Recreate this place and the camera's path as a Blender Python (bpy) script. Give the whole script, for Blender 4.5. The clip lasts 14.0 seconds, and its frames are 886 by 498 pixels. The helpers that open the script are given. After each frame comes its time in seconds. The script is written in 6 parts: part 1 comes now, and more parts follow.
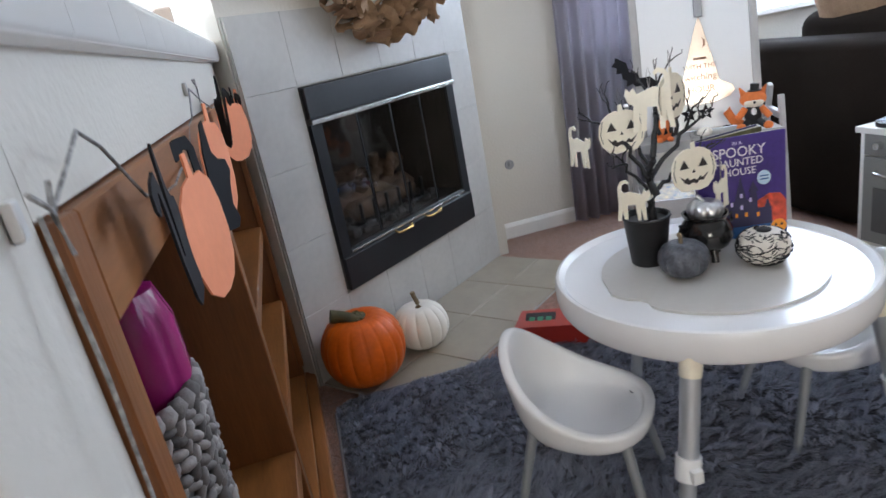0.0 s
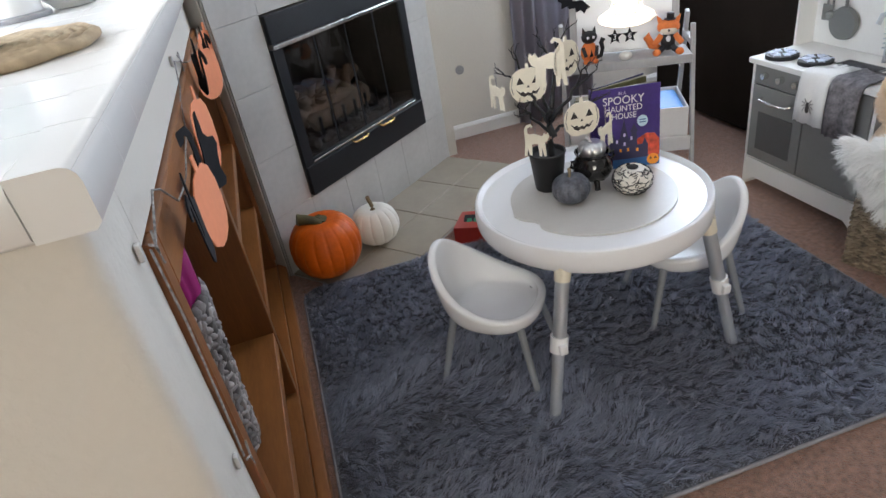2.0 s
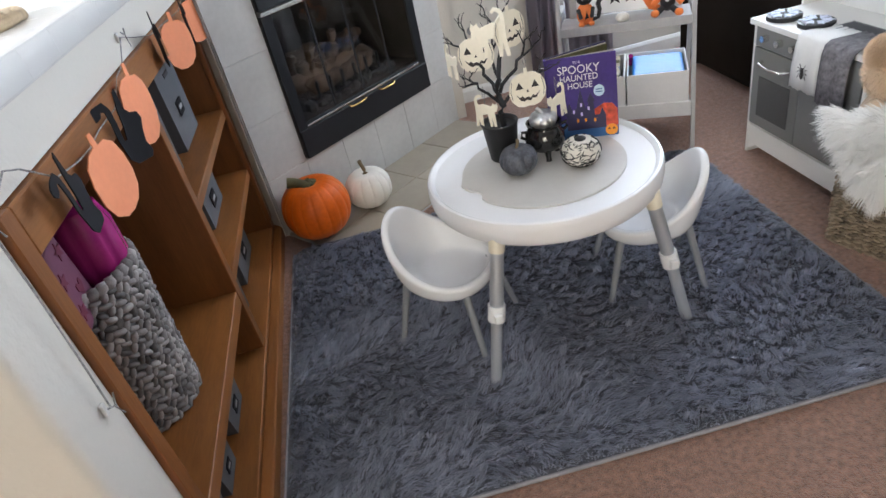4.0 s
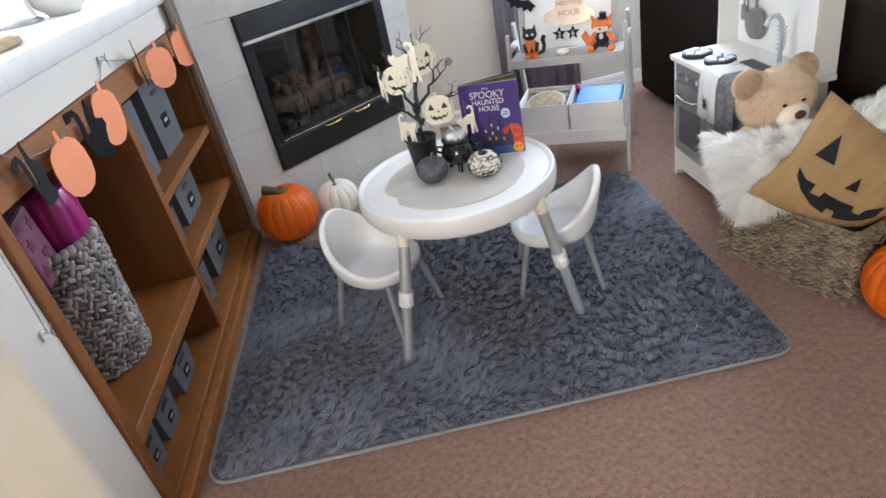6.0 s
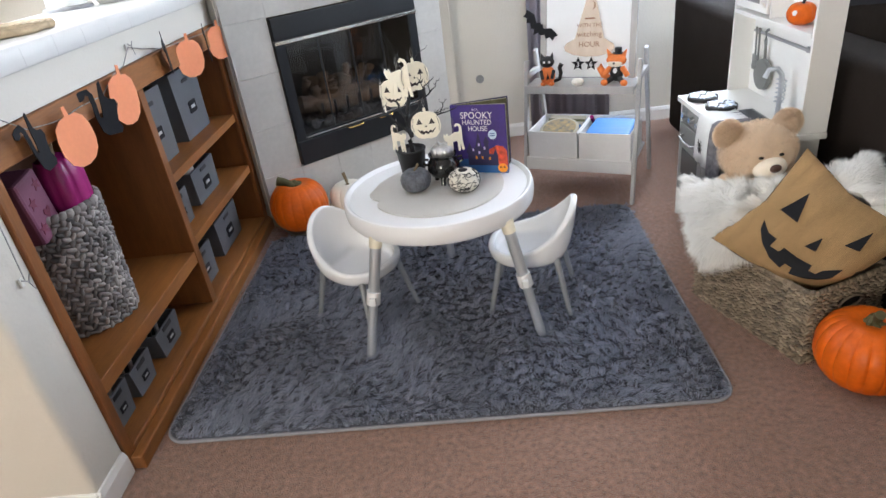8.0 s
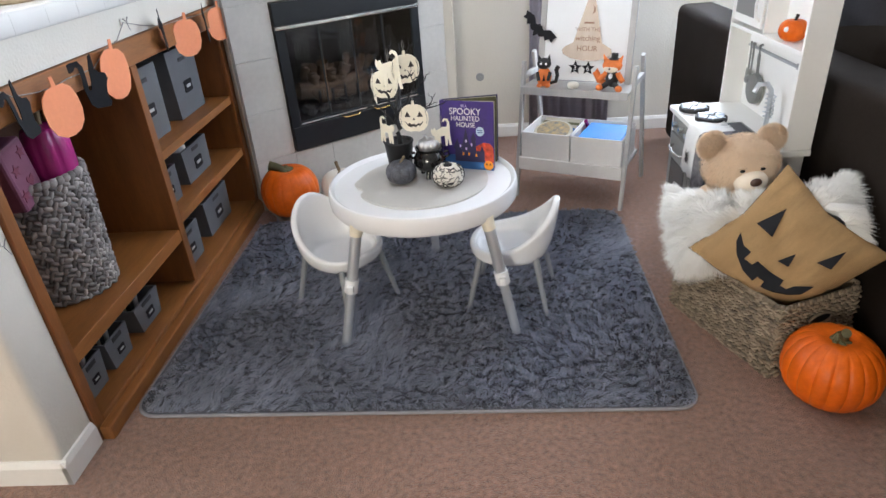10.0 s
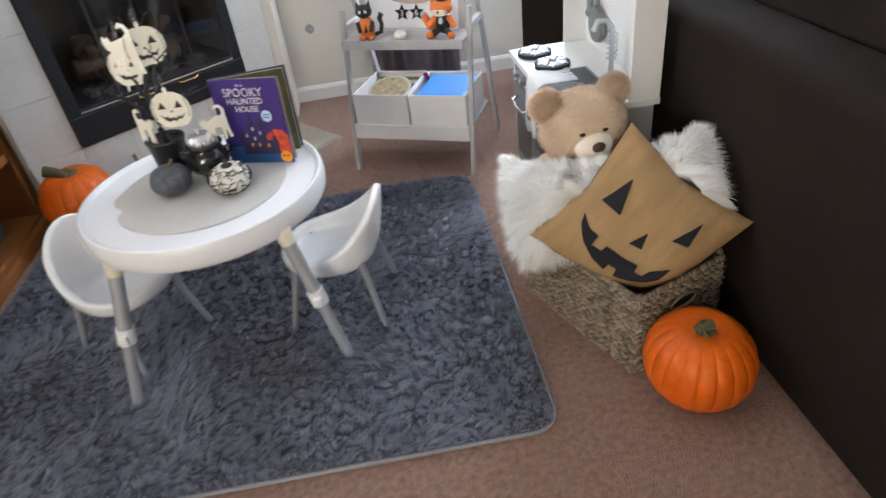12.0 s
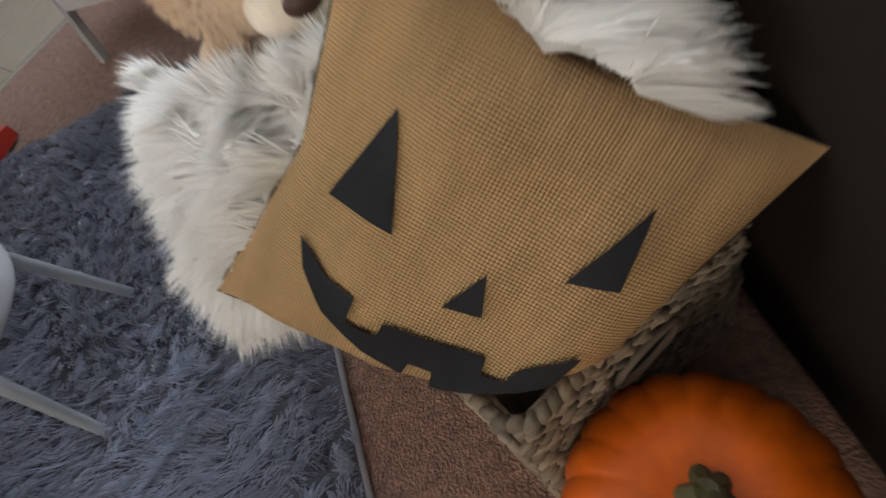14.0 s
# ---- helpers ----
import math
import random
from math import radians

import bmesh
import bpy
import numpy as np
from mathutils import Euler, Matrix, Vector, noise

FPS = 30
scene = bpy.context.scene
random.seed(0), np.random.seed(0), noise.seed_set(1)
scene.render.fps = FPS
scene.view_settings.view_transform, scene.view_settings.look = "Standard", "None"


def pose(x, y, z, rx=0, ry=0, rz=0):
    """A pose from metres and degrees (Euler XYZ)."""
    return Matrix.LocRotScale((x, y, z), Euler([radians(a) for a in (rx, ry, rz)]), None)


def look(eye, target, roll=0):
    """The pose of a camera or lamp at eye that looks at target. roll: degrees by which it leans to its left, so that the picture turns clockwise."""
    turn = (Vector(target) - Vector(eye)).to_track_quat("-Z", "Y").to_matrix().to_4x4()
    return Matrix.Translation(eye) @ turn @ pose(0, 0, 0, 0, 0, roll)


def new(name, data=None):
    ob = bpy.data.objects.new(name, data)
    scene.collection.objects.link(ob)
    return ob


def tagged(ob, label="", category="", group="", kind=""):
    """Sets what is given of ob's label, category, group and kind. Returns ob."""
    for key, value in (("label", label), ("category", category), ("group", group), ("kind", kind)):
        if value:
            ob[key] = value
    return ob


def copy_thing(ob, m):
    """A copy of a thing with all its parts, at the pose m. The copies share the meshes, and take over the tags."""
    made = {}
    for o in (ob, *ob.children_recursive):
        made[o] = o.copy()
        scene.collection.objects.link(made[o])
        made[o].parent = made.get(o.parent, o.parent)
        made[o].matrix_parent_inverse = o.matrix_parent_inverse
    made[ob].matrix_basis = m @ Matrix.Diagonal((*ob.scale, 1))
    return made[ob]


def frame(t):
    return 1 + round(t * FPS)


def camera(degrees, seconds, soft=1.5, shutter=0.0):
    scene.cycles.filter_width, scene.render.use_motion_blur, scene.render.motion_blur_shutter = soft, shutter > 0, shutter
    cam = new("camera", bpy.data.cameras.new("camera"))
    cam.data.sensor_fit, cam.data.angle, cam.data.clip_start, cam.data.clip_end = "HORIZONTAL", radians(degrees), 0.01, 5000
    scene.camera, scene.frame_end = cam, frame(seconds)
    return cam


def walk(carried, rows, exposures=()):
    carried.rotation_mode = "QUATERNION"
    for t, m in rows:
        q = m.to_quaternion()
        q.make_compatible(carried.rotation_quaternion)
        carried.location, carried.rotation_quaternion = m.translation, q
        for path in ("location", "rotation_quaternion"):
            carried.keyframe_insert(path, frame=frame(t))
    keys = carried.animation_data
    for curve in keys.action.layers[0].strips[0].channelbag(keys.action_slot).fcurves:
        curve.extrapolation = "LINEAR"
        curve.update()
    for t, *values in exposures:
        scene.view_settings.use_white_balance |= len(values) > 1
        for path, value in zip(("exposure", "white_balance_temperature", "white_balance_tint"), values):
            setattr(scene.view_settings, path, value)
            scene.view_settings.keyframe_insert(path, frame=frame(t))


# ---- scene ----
cam = camera(70.9, 14.0, shutter=0.4)
PATH = [
    (0, (0.156, -0.265, 1.107), (0.549, 1.588, 0.464), -10.8),
    (0.5, (0.162, -0.367, 1.246), (0.587, 1.404, 0.421), -8.1),
    (1, (0.181, -0.466, 1.323), (0.641, 1.225, 0.359), -7.3),
    (1.5, (0.18, -0.512, 1.354), (0.556, 1.181, 0.358), -10.8),
    (2, (0.199, -0.59, 1.37), (0.576, 1.086, 0.346), -10.3),
    (2.5, (0.224, -0.605, 1.374), (0.552, 1.109, 0.397), -12.2),
    (2.7, (0.247, -0.607, 1.36), (0.572, 1.066, 0.312), -13.2),
    (4.8, (0.693, -0.819, 1.368), (0.624, 0.858, 0.281), -13.0),
    (5, (0.718, -0.851, 1.353), (0.613, 0.83, 0.274), -13.0),
    (5.5, (0.795, -0.947, 1.367), (0.785, 0.794, 0.382), -13.0),
    (6, (0.844, -1.074, 1.371), (0.897, 0.653, 0.364), -12.6),
    (6.5, (0.952, -1.112, 1.376), (0.884, 0.644, 0.422), -13.7),
    (7, (1.056, -1.142, 1.367), (0.942, 0.596, 0.384), -11.9),
    (7.2, (1.072, -1.154, 1.381), (0.972, 0.587, 0.403), -10.3),
    (9.3, (1.178, -1.214, 1.369), (1.044, 0.545, 0.427), -5.3),
    (9.5, (1.182, -1.21, 1.371), (1.072, 0.547, 0.423), -3.9),
    (10, (1.194, -1.21, 1.368), (1.078, 0.541, 0.407), -4.4),
    (10.5, (1.214, -1.207, 1.363), (1.08, 0.533, 0.385), -4.4),
    (11, (1.262, -1.168, 1.346), (1.139, 0.547, 0.326), -6.5),
    (11.5, (1.385, -0.987, 1.327), (1.435, 0.697, 0.25), -4.8),
    (12, (1.519, -0.771, 1.306), (1.655, 0.861, 0.157), -7.6),
    (12.5, (1.711, -0.532, 1.273), (1.744, 1.083, 0.094), -11.6),
    (13, (1.889, -0.314, 1.205), (1.945, 1.186, -0.117), -15.6),
    (13.5, (2.074, -0.04, 1.056), (2.112, 1.257, -0.466), -22.7),
    (14, (2.145, 0.164, 0.804), (1.976, 1.349, -0.799), -32.6),
]
EXPOSURE = [(0.0, -0.58, 5850, 11), (2.7, -0.58, 6100, 11), (5.0, -0.10, 6100, 11), (11.0, -0.10, 6150, 11), (12.5, -0.23, 6250, 11), (13.2, -0.27, 6400, 10.5), (14.0, -0.50, 6400, 10.5)]
walk(cam, [(t, look(eye, target, roll)) for t, eye, target, roll in PATH], EXPOSURE)

# ---------------- light ----------------
world = bpy.data.worlds.new("world")
scene.world = world
world.use_nodes = True
wn = world.node_tree
sky = wn.nodes.new("ShaderNodeTexSky")
sky.sky_type, sky.sun_disc = "NISHITA", False
sky.sun_elevation, sky.sun_rotation = radians(38), radians(200)
wn.links.new(sky.outputs[0], wn.nodes["Background"].inputs[0])
wn.nodes["Background"].inputs[1].default_value = 0.12


def window_lamp(name, eye, target, w, h, watts, colour):
    data = bpy.data.lights.new(name, "AREA")
    data.shape, data.size, data.size_y, data.energy, data.color = "RECTANGLE", w, h, watts, colour
    ob = new(name, data)
    ob.matrix_world = look(eye, target)
    return ob


window_lamp("window_light_back", (3.15, 2.80, 1.50), (1.2, 0.0, 0.3), 1.9, 1.05, 150, (0.80, 0.89, 1.0))
window_lamp("window_light_east", (5.42, 0.4, 1.50), (0.8, 0.6, 0.4), 2.3, 1.2, 48, (0.80, 0.89, 1.0))
window_lamp("window_light_rear", (-0.75, -4.42, 1.60), (1.5, 0.8, 0.35), 1.7, 1.3, 38, (1.0, 0.90, 0.70)).data.spread = radians(110)
window_lamp("window_light_kitchen", (-1.86, 0.9, 1.85), (2.2, 0.5, 0.7), 2.1, 1.05, 128, (0.90, 0.95, 1.0))

# ---------------- materials ----------------


def mat(name, col, rough=0.6, metal=0.0, var=0.12, scale=6.0, bump=0.15, bscale=80.0, stretch=(1, 1, 1),
        trans=0.0, coat=0.0, rnd=0.0, island=0.0, sheen=0.0, dist=0.002, dark=None, spec=0.5):
    m = bpy.data.materials.new(name)
    m.use_nodes = True
    t, n = m.node_tree, m.node_tree.nodes
    b = n["Principled BSDF"]
    b.inputs["Roughness"].default_value = rough
    b.inputs["Metallic"].default_value = metal
    b.inputs["Transmission Weight"].default_value = trans
    b.inputs["Coat Weight"].default_value = coat
    b.inputs["Sheen Weight"].default_value = sheen
    b.inputs["Specular IOR Level"].default_value = spec
    tc, mp = n.new("ShaderNodeTexCoord"), n.new("ShaderNodeMapping")
    mp.inputs["Scale"].default_value = stretch
    t.links.new(tc.outputs["Object"], mp.inputs["Vector"])
    big, fine = n.new("ShaderNodeTexNoise"), n.new("ShaderNodeTexNoise")
    big.inputs["Scale"].default_value, big.inputs["Detail"].default_value = scale, 4
    fine.inputs["Scale"].default_value, fine.inputs["Detail"].default_value = bscale, 3
    t.links.new(mp.outputs[0], big.inputs["Vector"])
    t.links.new(mp.outputs[0], fine.inputs["Vector"])
    add = n.new("ShaderNodeMath")
    add.operation = "MULTIPLY_ADD"
    t.links.new(fine.outputs["Fac"], add.inputs[0])
    add.inputs[1].default_value = 0.5
    t.links.new(big.outputs["Fac"], add.inputs[2])
    fac = add.outputs[0]
    for amount, kind in ((rnd, "ShaderNodeObjectInfo"), (island, "ShaderNodeNewGeometry")):
        if amount:
            src = n.new(kind)
            more = n.new("ShaderNodeMath")
            more.operation = "MULTIPLY_ADD"
            t.links.new(src.outputs["Random" if kind == "ShaderNodeObjectInfo" else "Random Per Island"], more.inputs[0])
            more.inputs[1].default_value = amount
            t.links.new(fac, more.inputs[2])
            fac = more.outputs[0]
    ramp = n.new("ShaderNodeMapRange")
    ramp.inputs["From Min"].default_value, ramp.inputs["From Max"].default_value = 0.4, 1.1 + rnd + island
    t.links.new(fac, ramp.inputs["Value"])
    mix = n.new("ShaderNodeMix")
    mix.data_type = "RGBA"
    lo = dark or tuple(c * (1 - var) for c in col)
    hi = tuple(min(1.0, c * (1 + var)) for c in col)
    mix.inputs[6].default_value, mix.inputs[7].default_value = (*lo, 1), (*hi, 1)
    t.links.new(ramp.outputs[0], mix.inputs[0])
    t.links.new(mix.outputs[2], b.inputs["Base Color"])
    if bump:
        bp = n.new("ShaderNodeBump")
        bp.inputs["Strength"].default_value, bp.inputs["Distance"].default_value = bump, dist
        t.links.new(fine.outputs["Fac"], bp.inputs["Height"])
        t.links.new(bp.outputs[0], b.inputs["Normal"])
    return m


def plain(name, col, rough=0.5, metal=0.0, glow=0.0):
    m = mat(name, col, rough, metal, 0.06, 12, 0.05, 120)
    if glow:
        b = m.node_tree.nodes["Principled BSDF"]
        b.inputs["Emission Color"].default_value, b.inputs["Emission Strength"].default_value = (*col, 1), glow
    return m


def glass(name, col=(1, 1, 1), rough=0.02):
    m = mat(name, col, rough, 0, 0, 1, 0, 10)
    m.node_tree.nodes["Principled BSDF"].inputs["Transmission Weight"].default_value = 1.0
    m.node_tree.nodes["Principled BSDF"].inputs["IOR"].default_value = 1.45
    return m


WALL = mat("wall_paint", (0.67, 0.635, 0.565), 0.8, var=0.03, scale=2, bump=0.5, bscale=90, dist=0.003)
TRIM = mat("white_trim", (0.80, 0.79, 0.76), 0.45, var=0.04, bump=0.05)
CEIL = mat("ceiling_paint", (0.8, 0.79, 0.77), 0.9, var=0.03, bump=0.4, bscale=60)
CARPET = mat("tan_carpet", (0.345, 0.182, 0.122), 0.95, var=0.6, scale=60, bump=1.0, bscale=210, dist=0.016, sheen=0.3)
HEARTH = mat("hearth_tile", (0.33, 0.285, 0.22), 0.38, var=0.14, scale=7, bump=0.08, bscale=40, rnd=0.25)
SURROUND = mat("surround_tile", (0.50, 0.485, 0.455), 0.42, var=0.14, scale=4, bump=0.1, bscale=40, rnd=0.08)
GROUT = mat("grout", (0.455, 0.44, 0.41), 0.9, var=0.1, scale=30)
LEDGETILE = mat("white_glazed_tile", (0.78, 0.77, 0.74), 0.22, var=0.03, scale=5, bump=0.04, bscale=12)
LEDGEGROUT = mat("pale_grout", (0.70, 0.69, 0.66), 0.8, var=0.05, scale=30)
OAK = mat("oak_along_wall", (0.275, 0.105, 0.026), 0.42, var=0.40, scale=3.2, bump=0.2, bscale=26, stretch=(7, 0.9, 7), rnd=0.15)
OAKV = mat("oak_upright", (0.225, 0.080, 0.019), 0.42, var=0.36, scale=3.2, bump=0.2, bscale=26, stretch=(7, 7, 0.9), rnd=0.15)
# same oak, with the shade inside the bookcase put into its colour
OAKSHADE = mat("oak_recess_shade", (0.065, 0.021, 0.007), 0.5, var=0.28, scale=3, bump=0.15, bscale=22, stretch=(6, 6, 0.7))
BLACKMETAL = mat("black_firebox_metal", (0.018, 0.02, 0.023), 0.32, 0.2, var=0.25, bump=0.08)
SOOT = mat("soot_brick", (0.12, 0.105, 0.092), 0.9, var=0.4, scale=7, bump=0.4, bscale=40)
CHROME = plain("chrome", (0.72, 0.72, 0.7), 0.22, 1.0)
BRASS = plain("brass", (0.78, 0.52, 0.2), 0.25, 1.0)
LOG = mat("ceramic_log", (0.26, 0.165, 0.10), 0.95, var=0.6, scale=14, bump=0.8, bscale=50, dark=(0.07, 0.05, 0.04))
ASH = mat("grey_ember_bed", (0.17, 0.16, 0.155), 0.95, var=0.5, scale=30, bump=1.0, bscale=60)
FUR = mat("grey_shag_fur", (0.345, 0.37, 0.465), 0.6, var=0.6, scale=5, bump=0, island=0.6, sheen=0.5)
RUGBASE = mat("rug_backing", (0.11, 0.115, 0.135), 0.95, var=0.2, scale=20, bump=0.6)
RUGEDGE = mat("rug_binding", (0.30, 0.29, 0.31), 0.9, var=0.1, scale=40)
WHITEFUR = mat("white_faux_fur", (0.97, 0.96, 0.94), 0.75, var=0.04, scale=5, bump=0, island=0.1, sheen=0.3)
WHITEPL = mat("white_plastic", (0.89, 0.90, 0.92), 0.26, var=0.02, scale=4, bump=0.03, bscale=200)
GREYPL = mat("translucent_grey_plastic", (0.60, 0.585, 0.555), 0.3, var=0.05, scale=5, bump=0.04)
STEEL = mat("brushed_grey_tube", (0.53, 0.56, 0.60), 0.36, 0.5, var=0.08, scale=4, bump=0.05, stretch=(1, 1, 0.1))
GREYTUBE = mat("painted_grey_tube", (0.34, 0.36, 0.38), 0.4, 0.3, var=0.08)
PUMPKIN = mat("orange_pumpkin_skin", (0.68, 0.125, 0.003), 0.42, var=0.22, scale=5, bump=0.2, bscale=60, dark=(0.47, 0.075, 0.003), spec=0.3)
WHITEPUMP = mat("white_pumpkin_skin", (0.78, 0.74, 0.66), 0.45, var=0.08, scale=6, bump=0.12)
STEM = mat("dry_stem", (0.20, 0.15, 0.085), 0.85, var=0.4, scale=20, bump=0.7, bscale=50)
GREENSTEM = mat("green_stem", (0.085, 0.075, 0.028), 0.7, var=0.45, scale=18, bump=0.6, bscale=50)
BLACK = mat("matt_black", (0.014, 0.014, 0.016), 0.55, var=0.2)
GLOSSBLACK = mat("gloss_black_ceramic", (0.012, 0.012, 0.013), 0.12, var=0.1, coat=0.4)
CREAMWOOD = mat("cream_cutout_wood", (0.86, 0.81, 0.67), 0.6, var=0.06, scale=20, bump=0.1)
SILVER = mat("silver_glitter", (0.62, 0.62, 0.63), 0.3, 0.9, var=0.35, scale=60, bump=0.6, bscale=150)
CHARCOAL = mat("charcoal_glitter", (0.10, 0.105, 0.125), 0.45, 0.3, var=0.6, scale=60, bump=0.7, bscale=170)
ORANGEPAPER = mat("salmon_orange_paper", (0.86, 0.31, 0.15), 0.8, var=0.06, scale=9, bump=0.2, bscale=70)
ORANGE = mat("orange_felt", (0.74, 0.20, 0.05), 0.85, var=0.15, scale=20, bump=0.4)
BLACKPAPER = mat("black_paper", (0.013, 0.013, 0.016), 0.8, var=0.2, scale=9, spec=0.25)
TWINE = mat("striped_twine", (0.30, 0.29, 0.28), 0.9, var=0.75, scale=160, bump=0.5)
MAGENTA = mat("magenta_plastic", (0.36, 0.02, 0.17), 0.24, var=0.15, scale=4, coat=0.3)
MAUVE = mat("mauve_cardboard", (0.19, 0.06, 0.11), 0.6, var=0.12, scale=5)
PURPLEDK = plain("dark_red_shapes", (0.16, 0.02, 0.05), 0.6)
BRAID = mat("grey_braided_fibre", (0.32, 0.295, 0.28), 0.85, var=0.6, scale=24, bump=0.8, bscale=90, island=1.3, dark=(0.045, 0.041, 0.04))
SEAGRASS = mat("seagrass_weave", (0.30, 0.235, 0.165), 0.85, var=0.4, scale=24, bump=0.8, bscale=90, island=1.0, dark=(0.06, 0.047, 0.036))
BINGREY = mat("grey_fabric_bin", (0.125, 0.13, 0.14), 0.8, var=0.1, scale=9, bump=0.4, bscale=160)
BINDARK = mat("bin_inside", (0.06, 0.06, 0.065), 0.9, var=0.2)
PALEGREY = plain("pale_grey", (0.5, 0.5, 0.5), 0.6)
BURLAP = mat("burlap", (0.43, 0.265, 0.118), 0.9, var=0.20, scale=10, bump=0.2, bscale=120, stretch=(4.5, 1, 0.8))


def woven(m, threads):
    """Adds crossing threads to a cloth's relief and tone."""
    t, n = m.node_tree, m.node_tree.nodes
    tc = n.new("ShaderNodeTexCoord")
    tot = None
    for way in ("X", "Z"):
        w = n.new("ShaderNodeTexWave")
        w.bands_direction = way
        w.inputs["Scale"].default_value, w.inputs["Distortion"].default_value = threads, 1.6
        w.inputs["Detail"].default_value, w.inputs["Detail Scale"].default_value = 2.0, 0.6
        t.links.new(tc.outputs["Object"], w.inputs["Vector"])
        if tot is None:
            tot = w.outputs["Fac"]
        else:
            mul = n.new("ShaderNodeMath")
            mul.operation = "ADD"
            t.links.new(tot, mul.inputs[0])
            t.links.new(w.outputs["Fac"], mul.inputs[1])
            tot = mul.outputs[0]
    b = n["Principled BSDF"]
    bp = n.new("ShaderNodeBump")
    bp.inputs["Strength"].default_value, bp.inputs["Distance"].default_value = 0.7, 0.0015
    t.links.new(tot, bp.inputs["Height"])
    t.links.new(bp.outputs[0], b.inputs["Normal"])
    old = b.inputs["Base Color"].links[0].from_socket
    ramp = n.new("ShaderNodeMapRange")
    ramp.inputs["From Max"].default_value, ramp.inputs["To Min"].default_value, ramp.inputs["To Max"].default_value = 2.0, 0.62, 1.25
    t.links.new(tot, ramp.inputs["Value"])
    mix = n.new("ShaderNodeMix")
    mix.data_type, mix.blend_type = "RGBA", "MULTIPLY"
    mix.inputs[0].default_value = 1.0
    t.links.new(old, mix.inputs[6])
    t.links.new(ramp.outputs[0], mix.inputs[7])
    t.links.new(mix.outputs[2], b.inputs["Base Color"])


woven(BURLAP, 95)
BURLAPBOW = mat("burlap_ribbon", (0.34, 0.22, 0.13), 0.9, var=0.3, scale=14, bump=0.8, bscale=160)
BEAR = mat("tan_plush", (0.80, 0.62, 0.44), 0.9, var=0.14, scale=9, bump=1.0, bscale=150, island=0.3, sheen=0.5, dist=0.004)
BEARPALE = mat("cream_plush", (0.80, 0.70, 0.57), 0.9, var=0.08, scale=9, bump=0.8, bscale=150, sheen=0.5)
NOSE = plain("brown_nose", (0.06, 0.025, 0.015), 0.4)
SOFA = mat("dark_brown_upholstery", (0.020, 0.0152, 0.0125), 0.95, var=0.25, scale=3, bump=0.3, bscale=150, spec=0.03)
CUSHION = mat("charcoal_cushion", (0.028, 0.026, 0.030), 0.75, var=0.25, scale=5, bump=0.4, bscale=120, spec=0.2)
KWHITE = mat("white_toy_board", (0.78, 0.77, 0.74), 0.4, var=0.03, scale=4, bump=0.04)
KGREY = mat("grey_toy_door", (0.20, 0.198, 0.19), 0.45, var=0.06, scale=5, bump=0.05)
KDARK = mat("toy_oven_glass", (0.10, 0.10, 0.10), 0.15, var=0.1)
TOWEL = mat("white_towel", (0.76, 0.75, 0.73), 0.9, var=0.05, scale=14, bump=0.6, bscale=180)
LACE = mat("black_lace_towel", (0.16, 0.15, 0.16), 0.9, var=0.7, scale=45, bump=0.5, bscale=120)
EASELGREY = mat("grey_washed_wood", (0.42, 0.41, 0.40), 0.55, var=0.16, scale=4, bump=0.15, bscale=30, stretch=(4, 4, 0.8), rnd=0.1)
BOARDWHITE = mat("whiteboard", (0.80, 0.81, 0.82), 0.25, var=0.02, scale=3, bump=0.01)
BINWHITE = mat("white_felt_bin", (0.72, 0.70, 0.68), 0.8, var=0.05, scale=8, bump=0.3)
BLUE = mat("blue_plastic", (0.03, 0.22, 0.58), 0.4, var=0.15, scale=6)
CURTAIN = mat("grey_lilac_curtain", (0.40, 0.38, 0.43), 0.85, var=0.06, scale=3, bump=0.3, bscale=150)
HATWOOD = mat("whitewashed_hat_wood", (0.80, 0.67, 0.57), 0.22, 0.5, var=0.1, scale=5, bump=0.03, stretch=(6, 1, 1), coat=0.8)
INK = plain("dark_ink", (0.035, 0.03, 0.03), 0.6)
BROWNINK = plain("brown_ink", (0.16, 0.08, 0.05), 0.6)
WHITEINK = plain("white_ink", (0.82, 0.80, 0.84), 0.6)
LILACINK = plain("lilac_ink", (0.62, 0.55, 0.85), 0.6)
BURNERPALE = plain("pale_burner_print", (0.66, 0.72, 0.86), 0.35)
PURPLE = mat("purple_book_cover", (0.055, 0.03, 0.20), 0.3, var=0.3, scale=9, bump=0, coat=0.2)
BOOKDARK = plain("dark_castle_print", (0.035, 0.03, 0.09), 0.35)
BOOKRED = mat("red_orange_print", (0.58, 0.07, 0.03), 0.35, var=0.7, scale=45, bump=0)
BOOKBLUE = plain("blue_print", (0.03, 0.12, 0.32), 0.35)
BOOKPALE = plain("pale_blue_sticker", (0.55, 0.72, 0.86), 0.4)
BOOKORANGE = plain("bright_orange_print", (0.9, 0.33, 0.02), 0.4)
PAGES = plain("page_edges", (0.45, 0.41, 0.32), 0.8)
OLIVE = mat("olive_page_print", (0.10, 0.095, 0.035), 0.5, var=0.4, scale=20)
PUZZLE = mat("busy_puzzle_print", (0.34, 0.22, 0.07), 0.45, var=0.7, scale=38, bump=0, dark=(0.03, 0.08, 0.12))
REDTOY = mat("red_toy_plastic", (0.42, 0.03, 0.02), 0.35, var=0.1)
GREENLCD = plain("green_toy_digits", (0.05, 0.30, 0.16), 0.4)
TEAL = mat("teal_ceramic", (0.28, 0.47, 0.46), 0.25, var=0.12, scale=8, coat=0.3)
